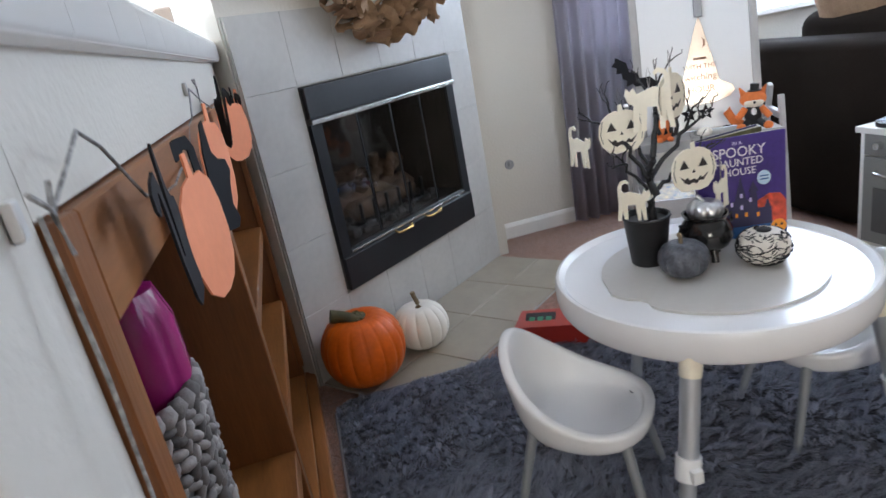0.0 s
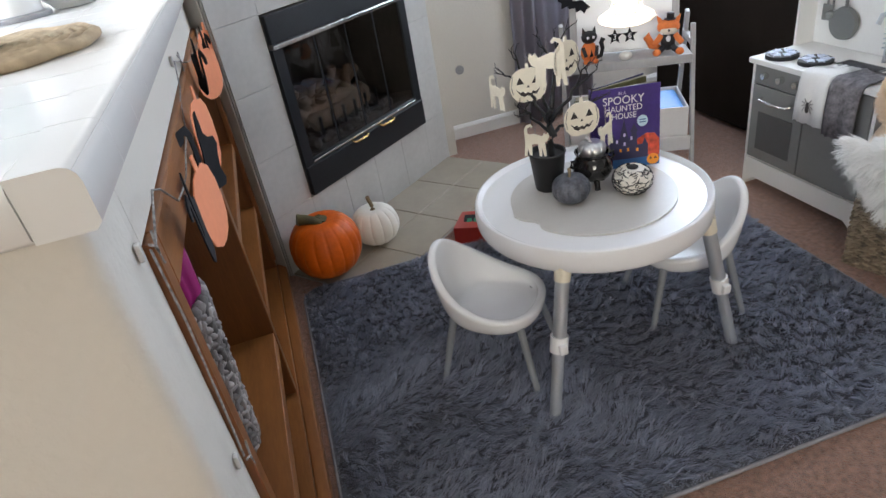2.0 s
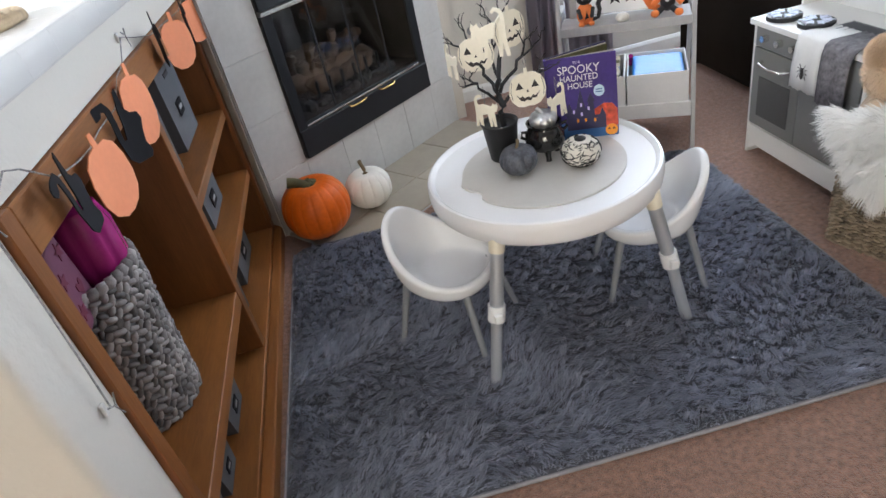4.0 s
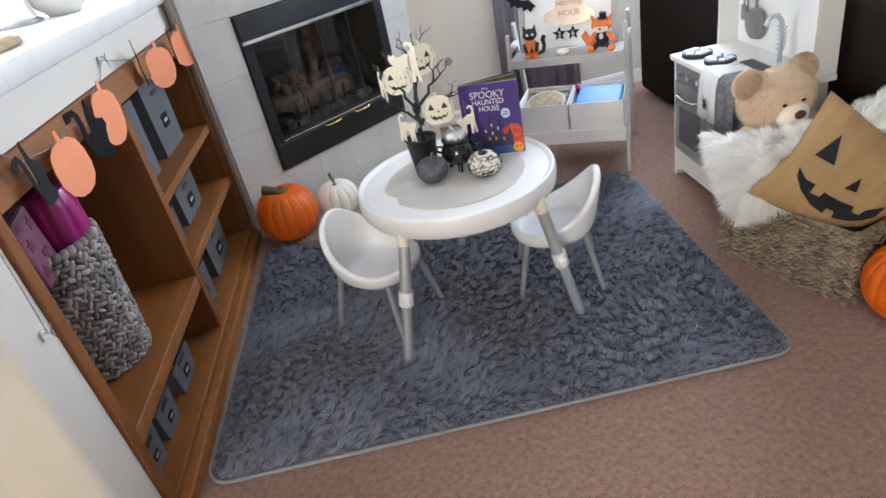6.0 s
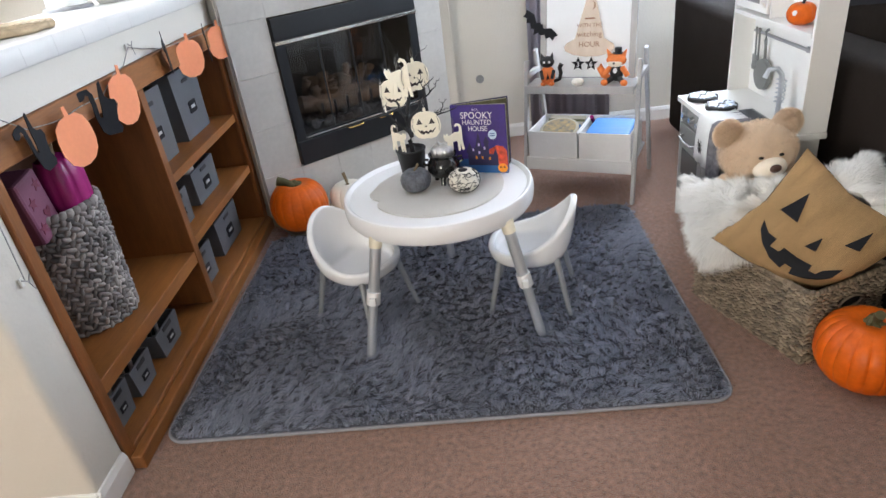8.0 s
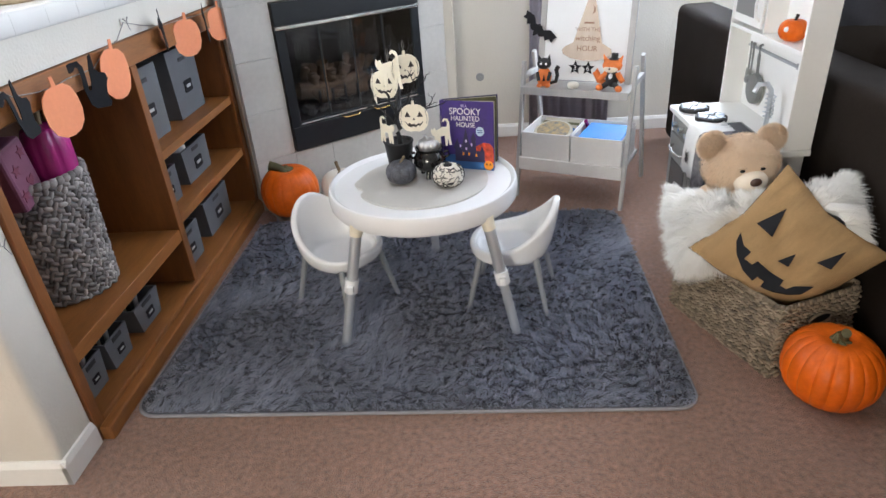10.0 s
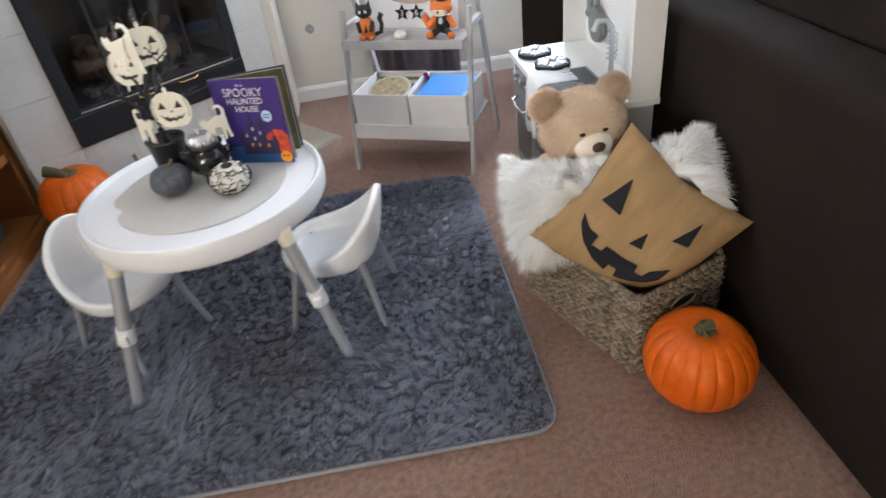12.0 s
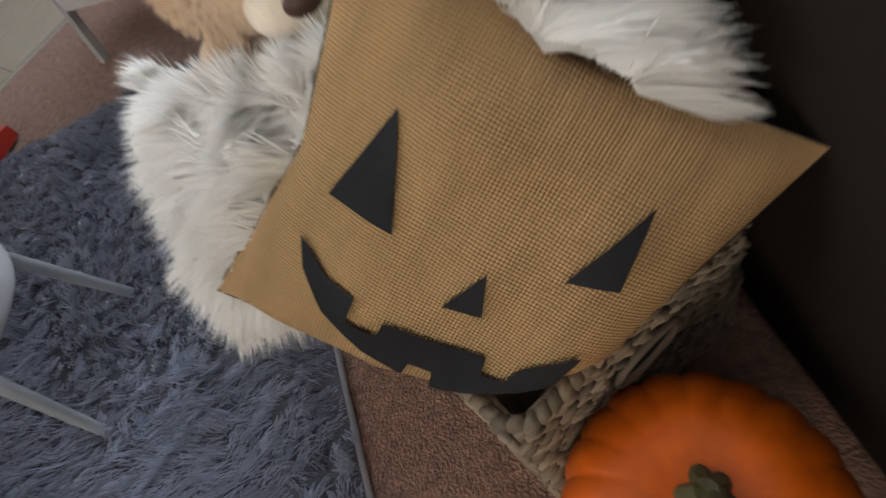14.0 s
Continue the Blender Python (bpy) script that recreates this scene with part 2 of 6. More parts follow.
WOVENPLATE = mat("water_hyacinth_mat", (0.42, 0.32, 0.20), 0.85, var=0.45, scale=22, bump=1.0, bscale=60)
CERAMIC = mat("white_ceramic", (0.80, 0.79, 0.76), 0.25, var=0.02, scale=4, coat=0.2)
GREYCER = mat("grey_base", (0.30, 0.30, 0.31), 0.4, var=0.1)
PANE = glass("window_glass")
FIREGLASS = glass("smoked_fire_glass", (0.42, 0.42, 0.43), 0.03)
SKYGLOW = plain("daylight_outside", (0.9, 0.95, 1.0), 1.0, 0, 3.0)
PANSTEEL = mat("grey_toy_pan", (0.20, 0.205, 0.20), 0.4, 0.3, var=0.1)


def lets_light_through(m, amount, col):
    """Thin hair and cloth: part of the light passes through."""
    t, n = m.node_tree, m.node_tree.nodes
    tr, mx = n.new("ShaderNodeBsdfTranslucent"), n.new("ShaderNodeMixShader")
    tr.inputs["Color"].default_value = (*col, 1)
    mx.inputs[0].default_value = amount
    t.links.new(n["Principled BSDF"].outputs[0], mx.inputs[1])
    t.links.new(tr.outputs[0], mx.inputs[2])
    t.links.new(mx.outputs[0], n["Material Output"].inputs["Surface"])


lets_light_through(WHITEFUR, 0.5, (0.98, 0.97, 0.95))
lets_light_through(FUR, 0.25, (0.24, 0.26, 0.33))
lets_light_through(CURTAIN, 0.45, (0.50, 0.48, 0.54))
lets_light_through(BEAR, 0.30, (0.80, 0.62, 0.44))

# ---------------- geometry helpers ----------------


def part(name, bm, material, parent=None, label="", smooth=0, kind=""):
    me = bpy.data.meshes.new(name)
    if smooth:
        for f in bm.faces:
            f.smooth = True
    bm.normal_update()
    bm.to_mesh(me)
    bm.free()
    if smooth:
        me.set_sharp_from_angle(angle=radians(smooth))
    me.materials.append(material)
    ob = new(name, me)
    ob.parent = parent
    return tagged(ob, label, kind=kind)


def thing(name, label, category, m=None, group="", kind=""):
    ob = new(name)
    ob.empty_display_size = 0.05
    if m is not None:
        ob.matrix_basis = m
    return tagged(ob, label, category, group, kind)


def solid(name, bm, material, label, category, kind="", smooth=0, group=""):
    return tagged(part(name, bm, material, None, label, smooth), label, category, group, kind)


def BM():
    return bmesh.new()


def box(bm, x0, x1, y0, y1, z0, z1, bev=0.0, seg=2):
    m = Matrix.Translation(((x0 + x1) / 2, (y0 + y1) / 2, (z0 + z1) / 2)) @ Matrix.Diagonal((abs(x1 - x0), abs(y1 - y0), abs(z1 - z0), 1))
    r = bmesh.ops.create_cube(bm, size=1, matrix=m)
    if bev:
        es = {e for v in r["verts"] for e in v.link_edges}
        bmesh.ops.bevel(bm, geom=list(es), offset=bev, segments=seg, profile=0.5, affect="EDGES")
    return bm


def slab(x0, x1, y0, y1, z0, z1, bev=0.0, seg=2):
    return box(BM(), x0, x1, y0, y1, z0, z1, bev, seg)


def rod(bm, p0, p1, r0, r1=None, seg=14, caps=True):
    p0, p1 = Vector(p0), Vector(p1)
    d = p1 - p0
    m = Matrix.Translation((p0 + p1) / 2) @ d.to_track_quat("Z", "Y").to_matrix().to_4x4()
    bmesh.ops.create_cone(bm, cap_ends=caps, segments=seg, radius1=r0, radius2=r0 if r1 is None else r1, depth=d.length, matrix=m)
    return bm


def ball(bm, c, r, sx=1, sy=1, sz=1, seg=24, rings=14, rot=None):
    m = Matrix.Translation(c) @ (rot or Matrix()) @ Matrix.Diagonal((sx, sy, sz, 1))
    bmesh.ops.create_uvsphere(bm, u_segments=seg, v_segments=rings, radius=r, matrix=m)
    return bm


def lathe(bm, prof, seg=40, c=(0, 0, 0), wob=None, closed=False):
    rings = []
    for r, z in prof:
        ring = []
        for i in range(seg):
            a = 2 * math.pi * i / seg
            k = wob(a, r, z) if wob else 1.0
            ring.append(bm.verts.new((c[0] + r * k * math.cos(a), c[1] + r * k * math.sin(a), c[2] + z)))
        rings.append(ring)
    pairs = list(zip(rings, rings[1:])) + ([(rings[-1], rings[0])] if closed else [])
    for a, b in pairs:
        for i in range(seg):
            j = (i + 1) % seg
            bm.faces.new((a[i], a[j], b[j], b[i]))
    if not closed:
        bm.faces.new(rings[0][::-1])
        bm.faces.new(rings[-1])
    return bm


def tube(bm, pts, r, seg=8):
    pts = [Vector(p) for p in pts]
    rs = r if isinstance(r, (list, tuple)) else [r] * len(pts)
    rings = []
    for i, p in enumerate(pts):
        d = (pts[min(i + 1, len(pts) - 1)] - pts[max(i - 1, 0)]).normalized()
        q = d.to_track_quat("Z", "Y").to_matrix()
        rings.append([bm.verts.new(p + q @ Vector((rs[i] * math.cos(2 * math.pi * k / seg), rs[i] * math.sin(2 * math.pi * k / seg), 0))) for k in range(seg)])
    for a, b in zip(rings, rings[1:]):
        for k in range(seg):
            bm.faces.new((a[k], a[(k + 1) % seg], b[(k + 1) % seg], b[k]))
    bm.faces.new(rings[0][::-1])
    bm.faces.new(rings[-1])
    return bm


def prism(bm, outline, depth, m=None):
    """An outline in local x and z, thickened along local y."""
    m = m or Matrix()
    a = [bm.verts.new(m @ Vector((x, -depth / 2, z))) for x, z in outline]
    b = [bm.verts.new(m @ Vector((x, depth / 2, z))) for x, z in outline]
    n = len(a)
    fa, fb = bm.faces.new(a), bm.faces.new(b[::-1])
    for i in range(n):
        bm.faces.new((a[i], b[i], b[(i + 1) % n], a[(i + 1) % n]))
    bmesh.ops.recalc_face_normals(bm, faces=bm.faces)
    bmesh.ops.triangulate(bm, faces=[fa, fb])
    return bm


def mirror_pts(half):
    """A closed outline from its right half, listed from top to bottom."""
    return half + [(-x, z) for x, z in reversed(half) if abs(x) > 1e-6]


def oval(rx, rz, n=24, cx=0, cz=0):
    return [(cx + rx * math.cos(2 * math.pi * i / n), cz + rz * math.sin(2 * math.pi * i / n)) for i in range(n)]


def lettering(body, size, material, parent, m, depth=0.0012, label=""):
    cu = bpy.data.curves.new("lettering", "FONT")
    cu.body, cu.size, cu.extrude, cu.align_x, cu.align_y = body, size, depth / 2, "CENTER", "CENTER"
    cu.resolution_u = 3
    tmp = bpy.data.objects.new("lettering", cu)
    scene.collection.objects.link(tmp)
    bpy.context.view_layer.update()
    me = bpy.data.meshes.new_from_object(tmp.evaluated_get(bpy.context.evaluated_depsgraph_get()))
    bpy.data.objects.remove(tmp)
    me.materials.clear()
    me.materials.append(material)
    ob = new("lettering", me)
    ob.parent = parent
    ob.matrix_basis = m
    return tagged(ob, label)


def blades(name, roots, dirs, lengths, width, material, parent, label="", droop=0.6, seg=3, facing=None):
    """Tapered hairs as one mesh: roots and directions are n x 3 arrays."""
    n = len(roots)
    side = np.cross(dirs, np.array([0.13, 0.31, 0.94]) if facing is None else facing)
    side += np.random.normal(0, 0.35 if facing is None else 0.12, side.shape)
    side /= np.linalg.norm(side, axis=1)[:, None] + 1e-9
    verts = []
    for k in range(seg):
        f = k / seg
        p = roots + dirs * (lengths * f)[:, None]
        p = p - np.array([0, 0, 1.0]) * (lengths * droop * f * f)[:, None]
        w = width * (1 - 0.6 * f)
        verts += [p - side * w, p + side * w]
    tip = roots + dirs * lengths[:, None] - np.array([0, 0, 1.0]) * (lengths * droop)[:, None]
    verts.append(tip)
    v = np.stack(verts, axis=1).reshape(-1, 3)
    per = 2 * seg + 1
    base = (np.arange(n) * per)[:, None]
    quads = np.concatenate([base + np.array([2 * k, 2 * k + 1, 2 * k + 3, 2 * k + 2]) for k in range(seg - 1)])
    tris = base + np.array([2 * seg - 2, 2 * seg - 1, 2 * seg])
    me = bpy.data.meshes.new(name)
    me.from_pydata(v.tolist(), [], quads.tolist() + tris.tolist())
    me.polygons.foreach_set("use_smooth", [True] * len(me.polygons))
    me.materials.append(material)
    ob = new(name, me)
    ob.parent = parent
    return tagged(ob, label, kind="stuff")

# ---------------- setting ----------------
BACK = 2.82
floor = solid("floor", slab(-2.3, 5.6, -4.9, 3.3, -0.1, 0.0), CARPET, "tan brown cut pile carpet over the whole room", "floor", "structure")
solid("ceiling", slab(-2.3, 5.6, -4.9, 3.3, 2.5, 2.6), CEIL, "plain white ceiling", "ceiling", "structure")


def wall(name, bm, label="off-white painted wall with light texture"):
    return solid(name, bm, WALL, label, "wall", "structure")


# back wall with a window
bm = BM()
for a in ((1.02, 1.72, 0, 2.5), (1.72, 4.20, 0, 0.92), (1.72, 4.20, 2.08, 2.5), (4.20, 5.6, 0, 2.5)):
    box(bm, a[0], a[1], BACK, BACK + 0.14, a[2], a[3])
wall("wall_north", bm)
bm = BM()
for a in ((-4.45, -0.9, 0, 2.5), (-0.9, 1.7, 0, 0.85), (-0.9, 1.7, 2.15, 2.5), (1.7, BACK, 0, 2.5)):
    box(bm, 5.46, 5.6, a[0], a[1], a[2], a[3])
wall("wall_east", bm)
bm = BM()
for a in ((-1.90, -1.75, 0, 2.5), (0.25, 5.46, 0, 2.5), (-1.75, 0.25, 2.35, 2.5), (-1.75, 0.25, 0, 0.85)):
    box(bm, a[0], a[1], -4.6, -4.45, a[2], a[3])
wall("wall_south", bm)
bm = BM()
for a in ((-4.45, -0.2, 0, 2.5), (-0.2, 2.0, 0, 1.28), (-0.2, 2.0, 2.42, 2.5), (2.0, 3.3, 0, 2.5)):
    box(bm, -2.05, -1.90, a[0], a[1], a[2], a[3])
wall("wall_west", bm)
wall("wall_kitchen_back", slab(-1.90, 0.02, 3.1, 3.24, 0, 2.5))


def window(name, axis, at, lo, hi, z0, z1, inward):
    """A white framed window with two panes in a wall at the coordinate 'at' of that axis."""
    w = thing(name, "white framed window with bright daylight", "window", kind="structure")
    def b(a0, a1, c0, c1, z0_, z1_):
        return slab(a0, a1, c0, c1, z0_, z1_, 0.004) if axis == "x" else slab(c0, c1, a0, a1, z0_, z1_, 0.004)
    d0, d1 = at + 0.04, at + 0.09
    for s in ((lo, lo + 0.05, z0, z1), (hi - 0.05, hi, z0, z1), ((lo + hi) / 2 - 0.02, (lo + hi) / 2 + 0.02, z0 + 0.05, z1 - 0.05)):
        part("frame_side", b(s[0], s[1], d0, d1, s[2], s[3]), TRIM, w)
    for s in ((z0, z0 + 0.05), (z1 - 0.05, z1)):
        part("frame_rail", b(lo + 0.05, hi - 0.05, d0, d1, s[0], s[1]), TRIM, w)
    part("window_sill", b(lo - 0.03, hi + 0.03, at - 0.04 if inward < 0 else at + 0.1, at + 0.04 if inward < 0 else at + 0.18, z0 - 0.03, z0), TRIM, w)
    for s in ((lo + 0.05, (lo + hi) / 2 - 0.02), ((lo + hi) / 2 + 0.02, hi - 0.05)):
        p = part("pane", b(s[0], s[1], at + 0.06, at + 0.066, z0 + 0.05, z1 - 0.05), PANE, w)
        p.visible_shadow = False
    return w


window("window_1", "x", BACK, 1.72, 4.20, 0.92, 2.08, -1)
window("window_2", "x", -4.57, -1.75, 0.25, 0.85, 2.35, 1)
window("window_3", "y", -2.02, -0.2, 2.0, 1.28, 2.42, 1)
window("window_4", "y", 5.46, -0.9, 1.7, 0.85, 2.15, -1)
solid("backdrop", slab(0.5, 5.2, 3.9, 3.95, 0.2, 3.0), SKYGLOW, "bright overexposed daylight outside the window", "sky", "structure")
solid("backdrop", slab(-3.2, -3.15, -2, 4, 0.2, 3.4), SKYGLOW, "bright overexposed daylight outside the window", "sky", "structure")

# fireplace chimney breast, set diagonally across the corner
FA, FB = Vector((0.24, 1.94)), Vector((0.90, 2.47))
FD = (FB - FA).normalized()
FN = Vector((FD.y, -FD.x))
FM = Matrix(((FD.x, -FN.x, 0, FA.x), (FD.y, -FN.y, 0, FA.y), (0, 0, 1, 0), (0, 0, 0, 1)))
# local: x along the face, y into the wall, z up
FW = 0.852
bm = BM()
for a in ((-0.235, -0.005, 0, 2.5), (FW + 0.005, 1.04, 0, 2.5), (-0.005, FW + 0.005, 0, 0.275), (-0.005, FW + 0.005, 1.025, 2.5)):
    box(bm, a[0], a[1], 0.012, 0.10, a[2], a[3])
box(bm, 0.955, 1.04, 0.10, 0.30, 0, 2.5)
box(bm, -0.235, -0.15, 0.10, 0.62, 0, 2.5)
bmesh.ops.transform(bm, matrix=FM, verts=bm.verts)
wall("wall_chimney", bm, "off-white diagonal chimney breast wall")
surround = thing("fireplace_surround", "pale grey stone tile surround around the fireplace", "fireplace surround", FM, kind="structure")
xs = [-0.225, 0.0 - 0.006, 0.215, 0.43, 0.645, FW + 0.006, 1.035]
part("mortar", slab(-0.23, -0.006, 0.004, 0.012, 0, 1.27), GROUT, surround)
part("mortar", slab(FW + 0.006, 1.04, 0.004, 0.012, 0, 1.27), GROUT, surround)
part("mortar", slab(-0.006, FW + 0.006, 0.004, 0.012, 0, 0.272), GROUT, surround)
part("mortar", slab(-0.006, FW + 0.006, 0.004, 0.012, 1.03, 1.27), GROUT, surround)
zs = [0.0, 0.272, 0.52, 0.775, 1.03, 1.27]
for i in range(6):
    for k in range(5):
        if 1 <= i <= 4 and 1 <= k <= 3:
            continue
        part("tile", slab(xs[i] + 0.0006, xs[i + 1] - 0.0006, -0.004 + 0.0003 * ((i * 7 + k * 3) % 4), 0.0045, zs[k] + 0.0006, zs[k + 1] - 0.0006, 0.0007, 1), SURROUND, surround)

# hearth tiles, flush with the carpet
hearth = thing("hearth", "beige ceramic tile hearth on the floor before the fireplace", "hearth", FM, kind="structure")
part("mortar", slab(-0.22, 1.02, -0.47, 0.0, 0.0, 0.006), GROUT, hearth)
for i in range(4):
    for k in range(2):
        part("tile", slab(-0.22 + i * 0.31 + 0.0018, -0.22 + (i + 1) * 0.31 - 0.0018, -0.468 + k * 0.234 + 0.0018, -0.468 + (k + 1) * 0.234 - 0.0018, 0.004, 0.011, 0.002, 1), HEARTH, hearth)

# half wall with rounded corner, recess for the bookcase
half_wall = thing("wall_half", "off-white half wall with rounded corner below a tiled ledge", "wall", kind="structure")
part("end_post", slab(-0.46, 0.0, 0.0, 0.15, 0, 1.15, 0.022, 4), WALL, half_wall, "", 40)
part("post_core", slab(-0.4596, -0.0004, 0.11, 0.1499, 0, 1.1496), WALL, half_wall)
part("far_post", slab(-0.46, 0.0, 1.86, 2.02, 0, 1.15), WALL, half_wall)
part("header", slab(-0.46, 0.0, 0.15, 1.86, 1.045, 1.15), WALL, half_wall)
part("back_sheet", slab(-0.46, -0.40, 0.15, 1.86, 0, 1.045), WALL, half_wall)
base = thing("baseboard", "white painted baseboard along the walls", "baseboard", kind="structure")


def board(p0, p1, name="board"):
    p0, p1 = Vector(p0), Vector(p1)
    d = p1 - p0
    m = Matrix.Translation((p0.x, p0.y, 0)) @ Matrix.Rotation(math.atan2(d.y, d.x), 4, "Z")
    bm = prism(BM(), [(0, 0), (0.014, 0), (0.014, 0.065), (0.006, 0.082), (0, 0.084)], d.length, Matrix.Translation((d.length / 2, 0, 0)) @ Matrix.Rotation(radians(-90), 4, "Z"))
    bmesh.ops.transform(bm, matrix=m, verts=bm.verts)
    part(name, bm, TRIM, base)


board((-0.46, 0.0), (0.014, 0.0))
board((0.0, -0.014), (0.0, 0.148))
board((0.0, 1.862), (0.0, 1.93))
board((1.10, BACK), (5.4, BACK))
# short return of the chimney breast towards the back wall
wall("wall_return", slab(1.045, 1.10, 2.60, BACK, 0, 2.5), "narrow off-white wall return beside the fireplace")

# tiled ledge on the half wall
ledge = thing("ledge", "white glazed tile ledge on top of the half wall", "ledge", kind="structure")
part("mortar", slab(-0.478, 0.024, -0.026, 1.93, 1.152, 1.2075), LEDGEGROUT, ledge)
ts = 0.153
NOSING = [(-0.030, 1.150), (0.021, 1.150), (0.028, 1.157), (0.028, 1.196), (0.026, 1.204), (0.021, 1.2095), (0.013, 1.212), (-0.030, 1.212)]
for k in range(13):
    y0 = -0.03 + k * ts
    y1 = min(y0 + ts, 1.935)
    part("edge_tile", prism(BM(), NOSING, y1 - y0 - 0.0012, Matrix.Translation((0, (y0 + y1) / 2, 0))), LEDGETILE, ledge, "", 50)
    for j in range(3):
        if k == 0:
            continue
        part("tile", slab(-0.030 - (j + 1) * ts + 0.0006, -0.030 - j * ts - 0.0006, y0 + 0.0006, y1 - 0.0006, 1.195, 1.2095, 0.0012, 1), LEDGETILE, ledge)
for j in range(3):
    xc = -0.030 - (j + 0.5) * ts
    part("edge_tile", prism(BM(), NOSING, ts - 0.0012, Matrix.Translation((xc, -0.004, 0)) @ Matrix.Rotation(radians(-90), 4, "Z")), LEDGETILE, ledge, "", 50)
    part("tile", slab(-0.030 - (j + 1) * ts + 0.0006, -0.030 - j * ts - 0.0006, 0.0266, 0.1224, 1.195, 1.2095, 0.0012, 1), LEDGETILE, ledge)

# round wall outlet cover
bm = BM()
rod(bm, (1.249, BACK, 0.40), (1.249, BACK - 0.006, 0.40), 0.026, 0.024, 24)
ob = solid("gas_key_plate", bm, GREYCER, "round grey metal gas valve plate on the wall", "valve plate", smooth=30)
part("hub", rod(BM(), (1.249, BACK - 0.006, 0.40), (1.249, BACK - 0.012, 0.40), 0.010, 0.008, 16), GREYCER, ob)

# ---------------- built-in bookcase ----------------
case = thing("bookcase", "honey oak built-in bookcase in the half wall", "bookcase", kind="")
part("left_post", slab(-0.37, 0.012, 0.153, 0.192, 0.0, 1.042, 0.002, 1), OAKV, case)
part("right_post", slab(-0.37, 0.012, 1.80, 1.858, 0.0, 1.042, 0.002, 1), OAKV, case)
part("right_stile", slab(0.0, 0.02, 1.79, 1.856, 0.10, 0.98, 0.004, 2), OAKV, case)
part("top_rail", slab(-0.02, 0.012, 0.192, 1.80, 0.955, 1.042, 0.003, 1), OAK, case)
# top and back panels take the oak darkened for the recess's shade
part("top_panel", slab(-0.37, -0.02, 0.192, 1.80, 1.015, 1.042), OAKSHADE, case)
part("divider", slab(-0.37, 0.010, 0.962, 1.005, 0.078, 0.955, 0.002, 1), OAKV, case)
part("back_panel", slab(-0.398, -0.37, 0.155, 1.856, 0.0, 1.043), OAKSHADE, case)
part("middle_shelf", slab(-0.37, 0.008, 0.192, 0.962, 0.268, 0.318, 0.002, 1), OAK, case)
part("shelf", slab(-0.37, 0.008, 1.005, 1.80, 0.592, 0.628, 0.002, 1), OAK, case)
part("shelf", slab(-0.37, 0.008, 1.005, 1.80, 0.325, 0.362, 0.002, 1), OAK, case)
part("bottom_shelf", slab(-0.37, 0.012, 0.192, 1.80, 0.03, 0.066, 0.002, 1), OAK, case)
part("toe_board", slab(0.012, 0.05, 0.155, 1.856, 0.0, 0.052, 0.006, 2), OAK, case)

# ---------------- fireplace insert ----------------
fire = thing("fireplace", "black metal gas fireplace with glass doors and logs", "fireplace", FM)
part("top_hood", slab(0.0, FW, -0.022, 0.0, 0.915, 1.022, 0.004), BLACKMETAL, fire)
part("trim_strip", slab(0.0, FW, -0.028, -0.022, 0.896, 0.912, 0.002), CHROME, fire)
part("bottom_panel", slab(0.0, FW, -0.022, 0.0, 0.278, 0.405, 0.004), BLACKMETAL, fire)
part("side_frame", slab(0.0, 0.05, -0.016, 0.0, 0.405, 0.896), BLACKMETAL, fire)
part("side_frame", slab(FW - 0.05, FW, -0.016, 0.0, 0.405, 0.896), BLACKMETAL, fire)
part("door_rail", slab(0.05, FW - 0.05, -0.014, 0.0, 0.405, 0.43), BLACKMETAL, fire)
part("lower_strip", slab(0.05, FW - 0.05, -0.020, -0.014, 0.412, 0.420, 0.001, 1), CHROME, fire)
for x0 in (0.05, 0.24, 0.43, 0.62):
    p = part("glass_door", slab(x0 + 0.002, x0 + 0.178, -0.008, -0.004, 0.43, 0.896), FIREGLASS, fire)
    p.visible_shadow = False
    part("door_stile", slab(x0 + 0.180, x0 + 0.186, -0.010, -0.002, 0.43, 0.896), BLACKMETAL, fire)
for x0 in (0.30, 0.50):
    bm = tube(BM(), [(x0, -0.015, 0.405), (x0, -0.034, 0.402), (x0 + 0.01, -0.040, 0.400), (x0 + 0.085, -0.040, 0.400), (x0 + 0.095, -0.034, 0.402), (x0 + 0.095, -0.015, 0.405)], 0.0045)
    part("brass_handle", bm, BRASS, fire, "polished brass pull handle", 60)
bm = BM()
for a in ((0.0, 0.01, 0.0, 0.45, 0.28, 1.02), (FW - 0.01, FW, 0.0, 0.45, 0.28, 1.02), (0.01, FW - 0.01, 0.44, 0.45, 0.28, 1.02), (0.01, FW - 0.01, 0.0, 0.44, 0.28, 0.425), (0.01, FW - 0.01, 0.0, 0.44, 0.93, 1.02)):
    box(bm, *a)
part("firebox", bm, SOOT, fire, "dark sooty firebox lining")
bm = BM()
rs = random.Random(4)
for i in range(150):
    ball(bm, (rs.uniform(0.14, 0.70), rs.uniform(0.05, 0.33), 0.43 + rs.uniform(0, 0.02)), rs.uniform(0.012, 0.03), seg=6, rings=4)
part("ember_bed", bm, ASH, fire)


def log(p0, p1, r, seed):
    rr = random.Random(seed)
    p0, p1 = Vector(p0), Vector(p1)
    pts = [p0.lerp(p1, k / 7) + Vector((rr.uniform(-1, 1), rr.uniform(-1, 1), rr.uniform(-1, 1))) * r * 0.22 for k in range(8)]
    bm = tube(BM(), pts, [r * (1 + rr.uniform(-0.15, 0.15)) for _ in pts], 12)
    for v in bm.verts:
        v.co += noise.noise_vector(v.co * 40) * r * 0.2
    part("log", bm, LOG, fire, "pale charred ceramic log", 50)


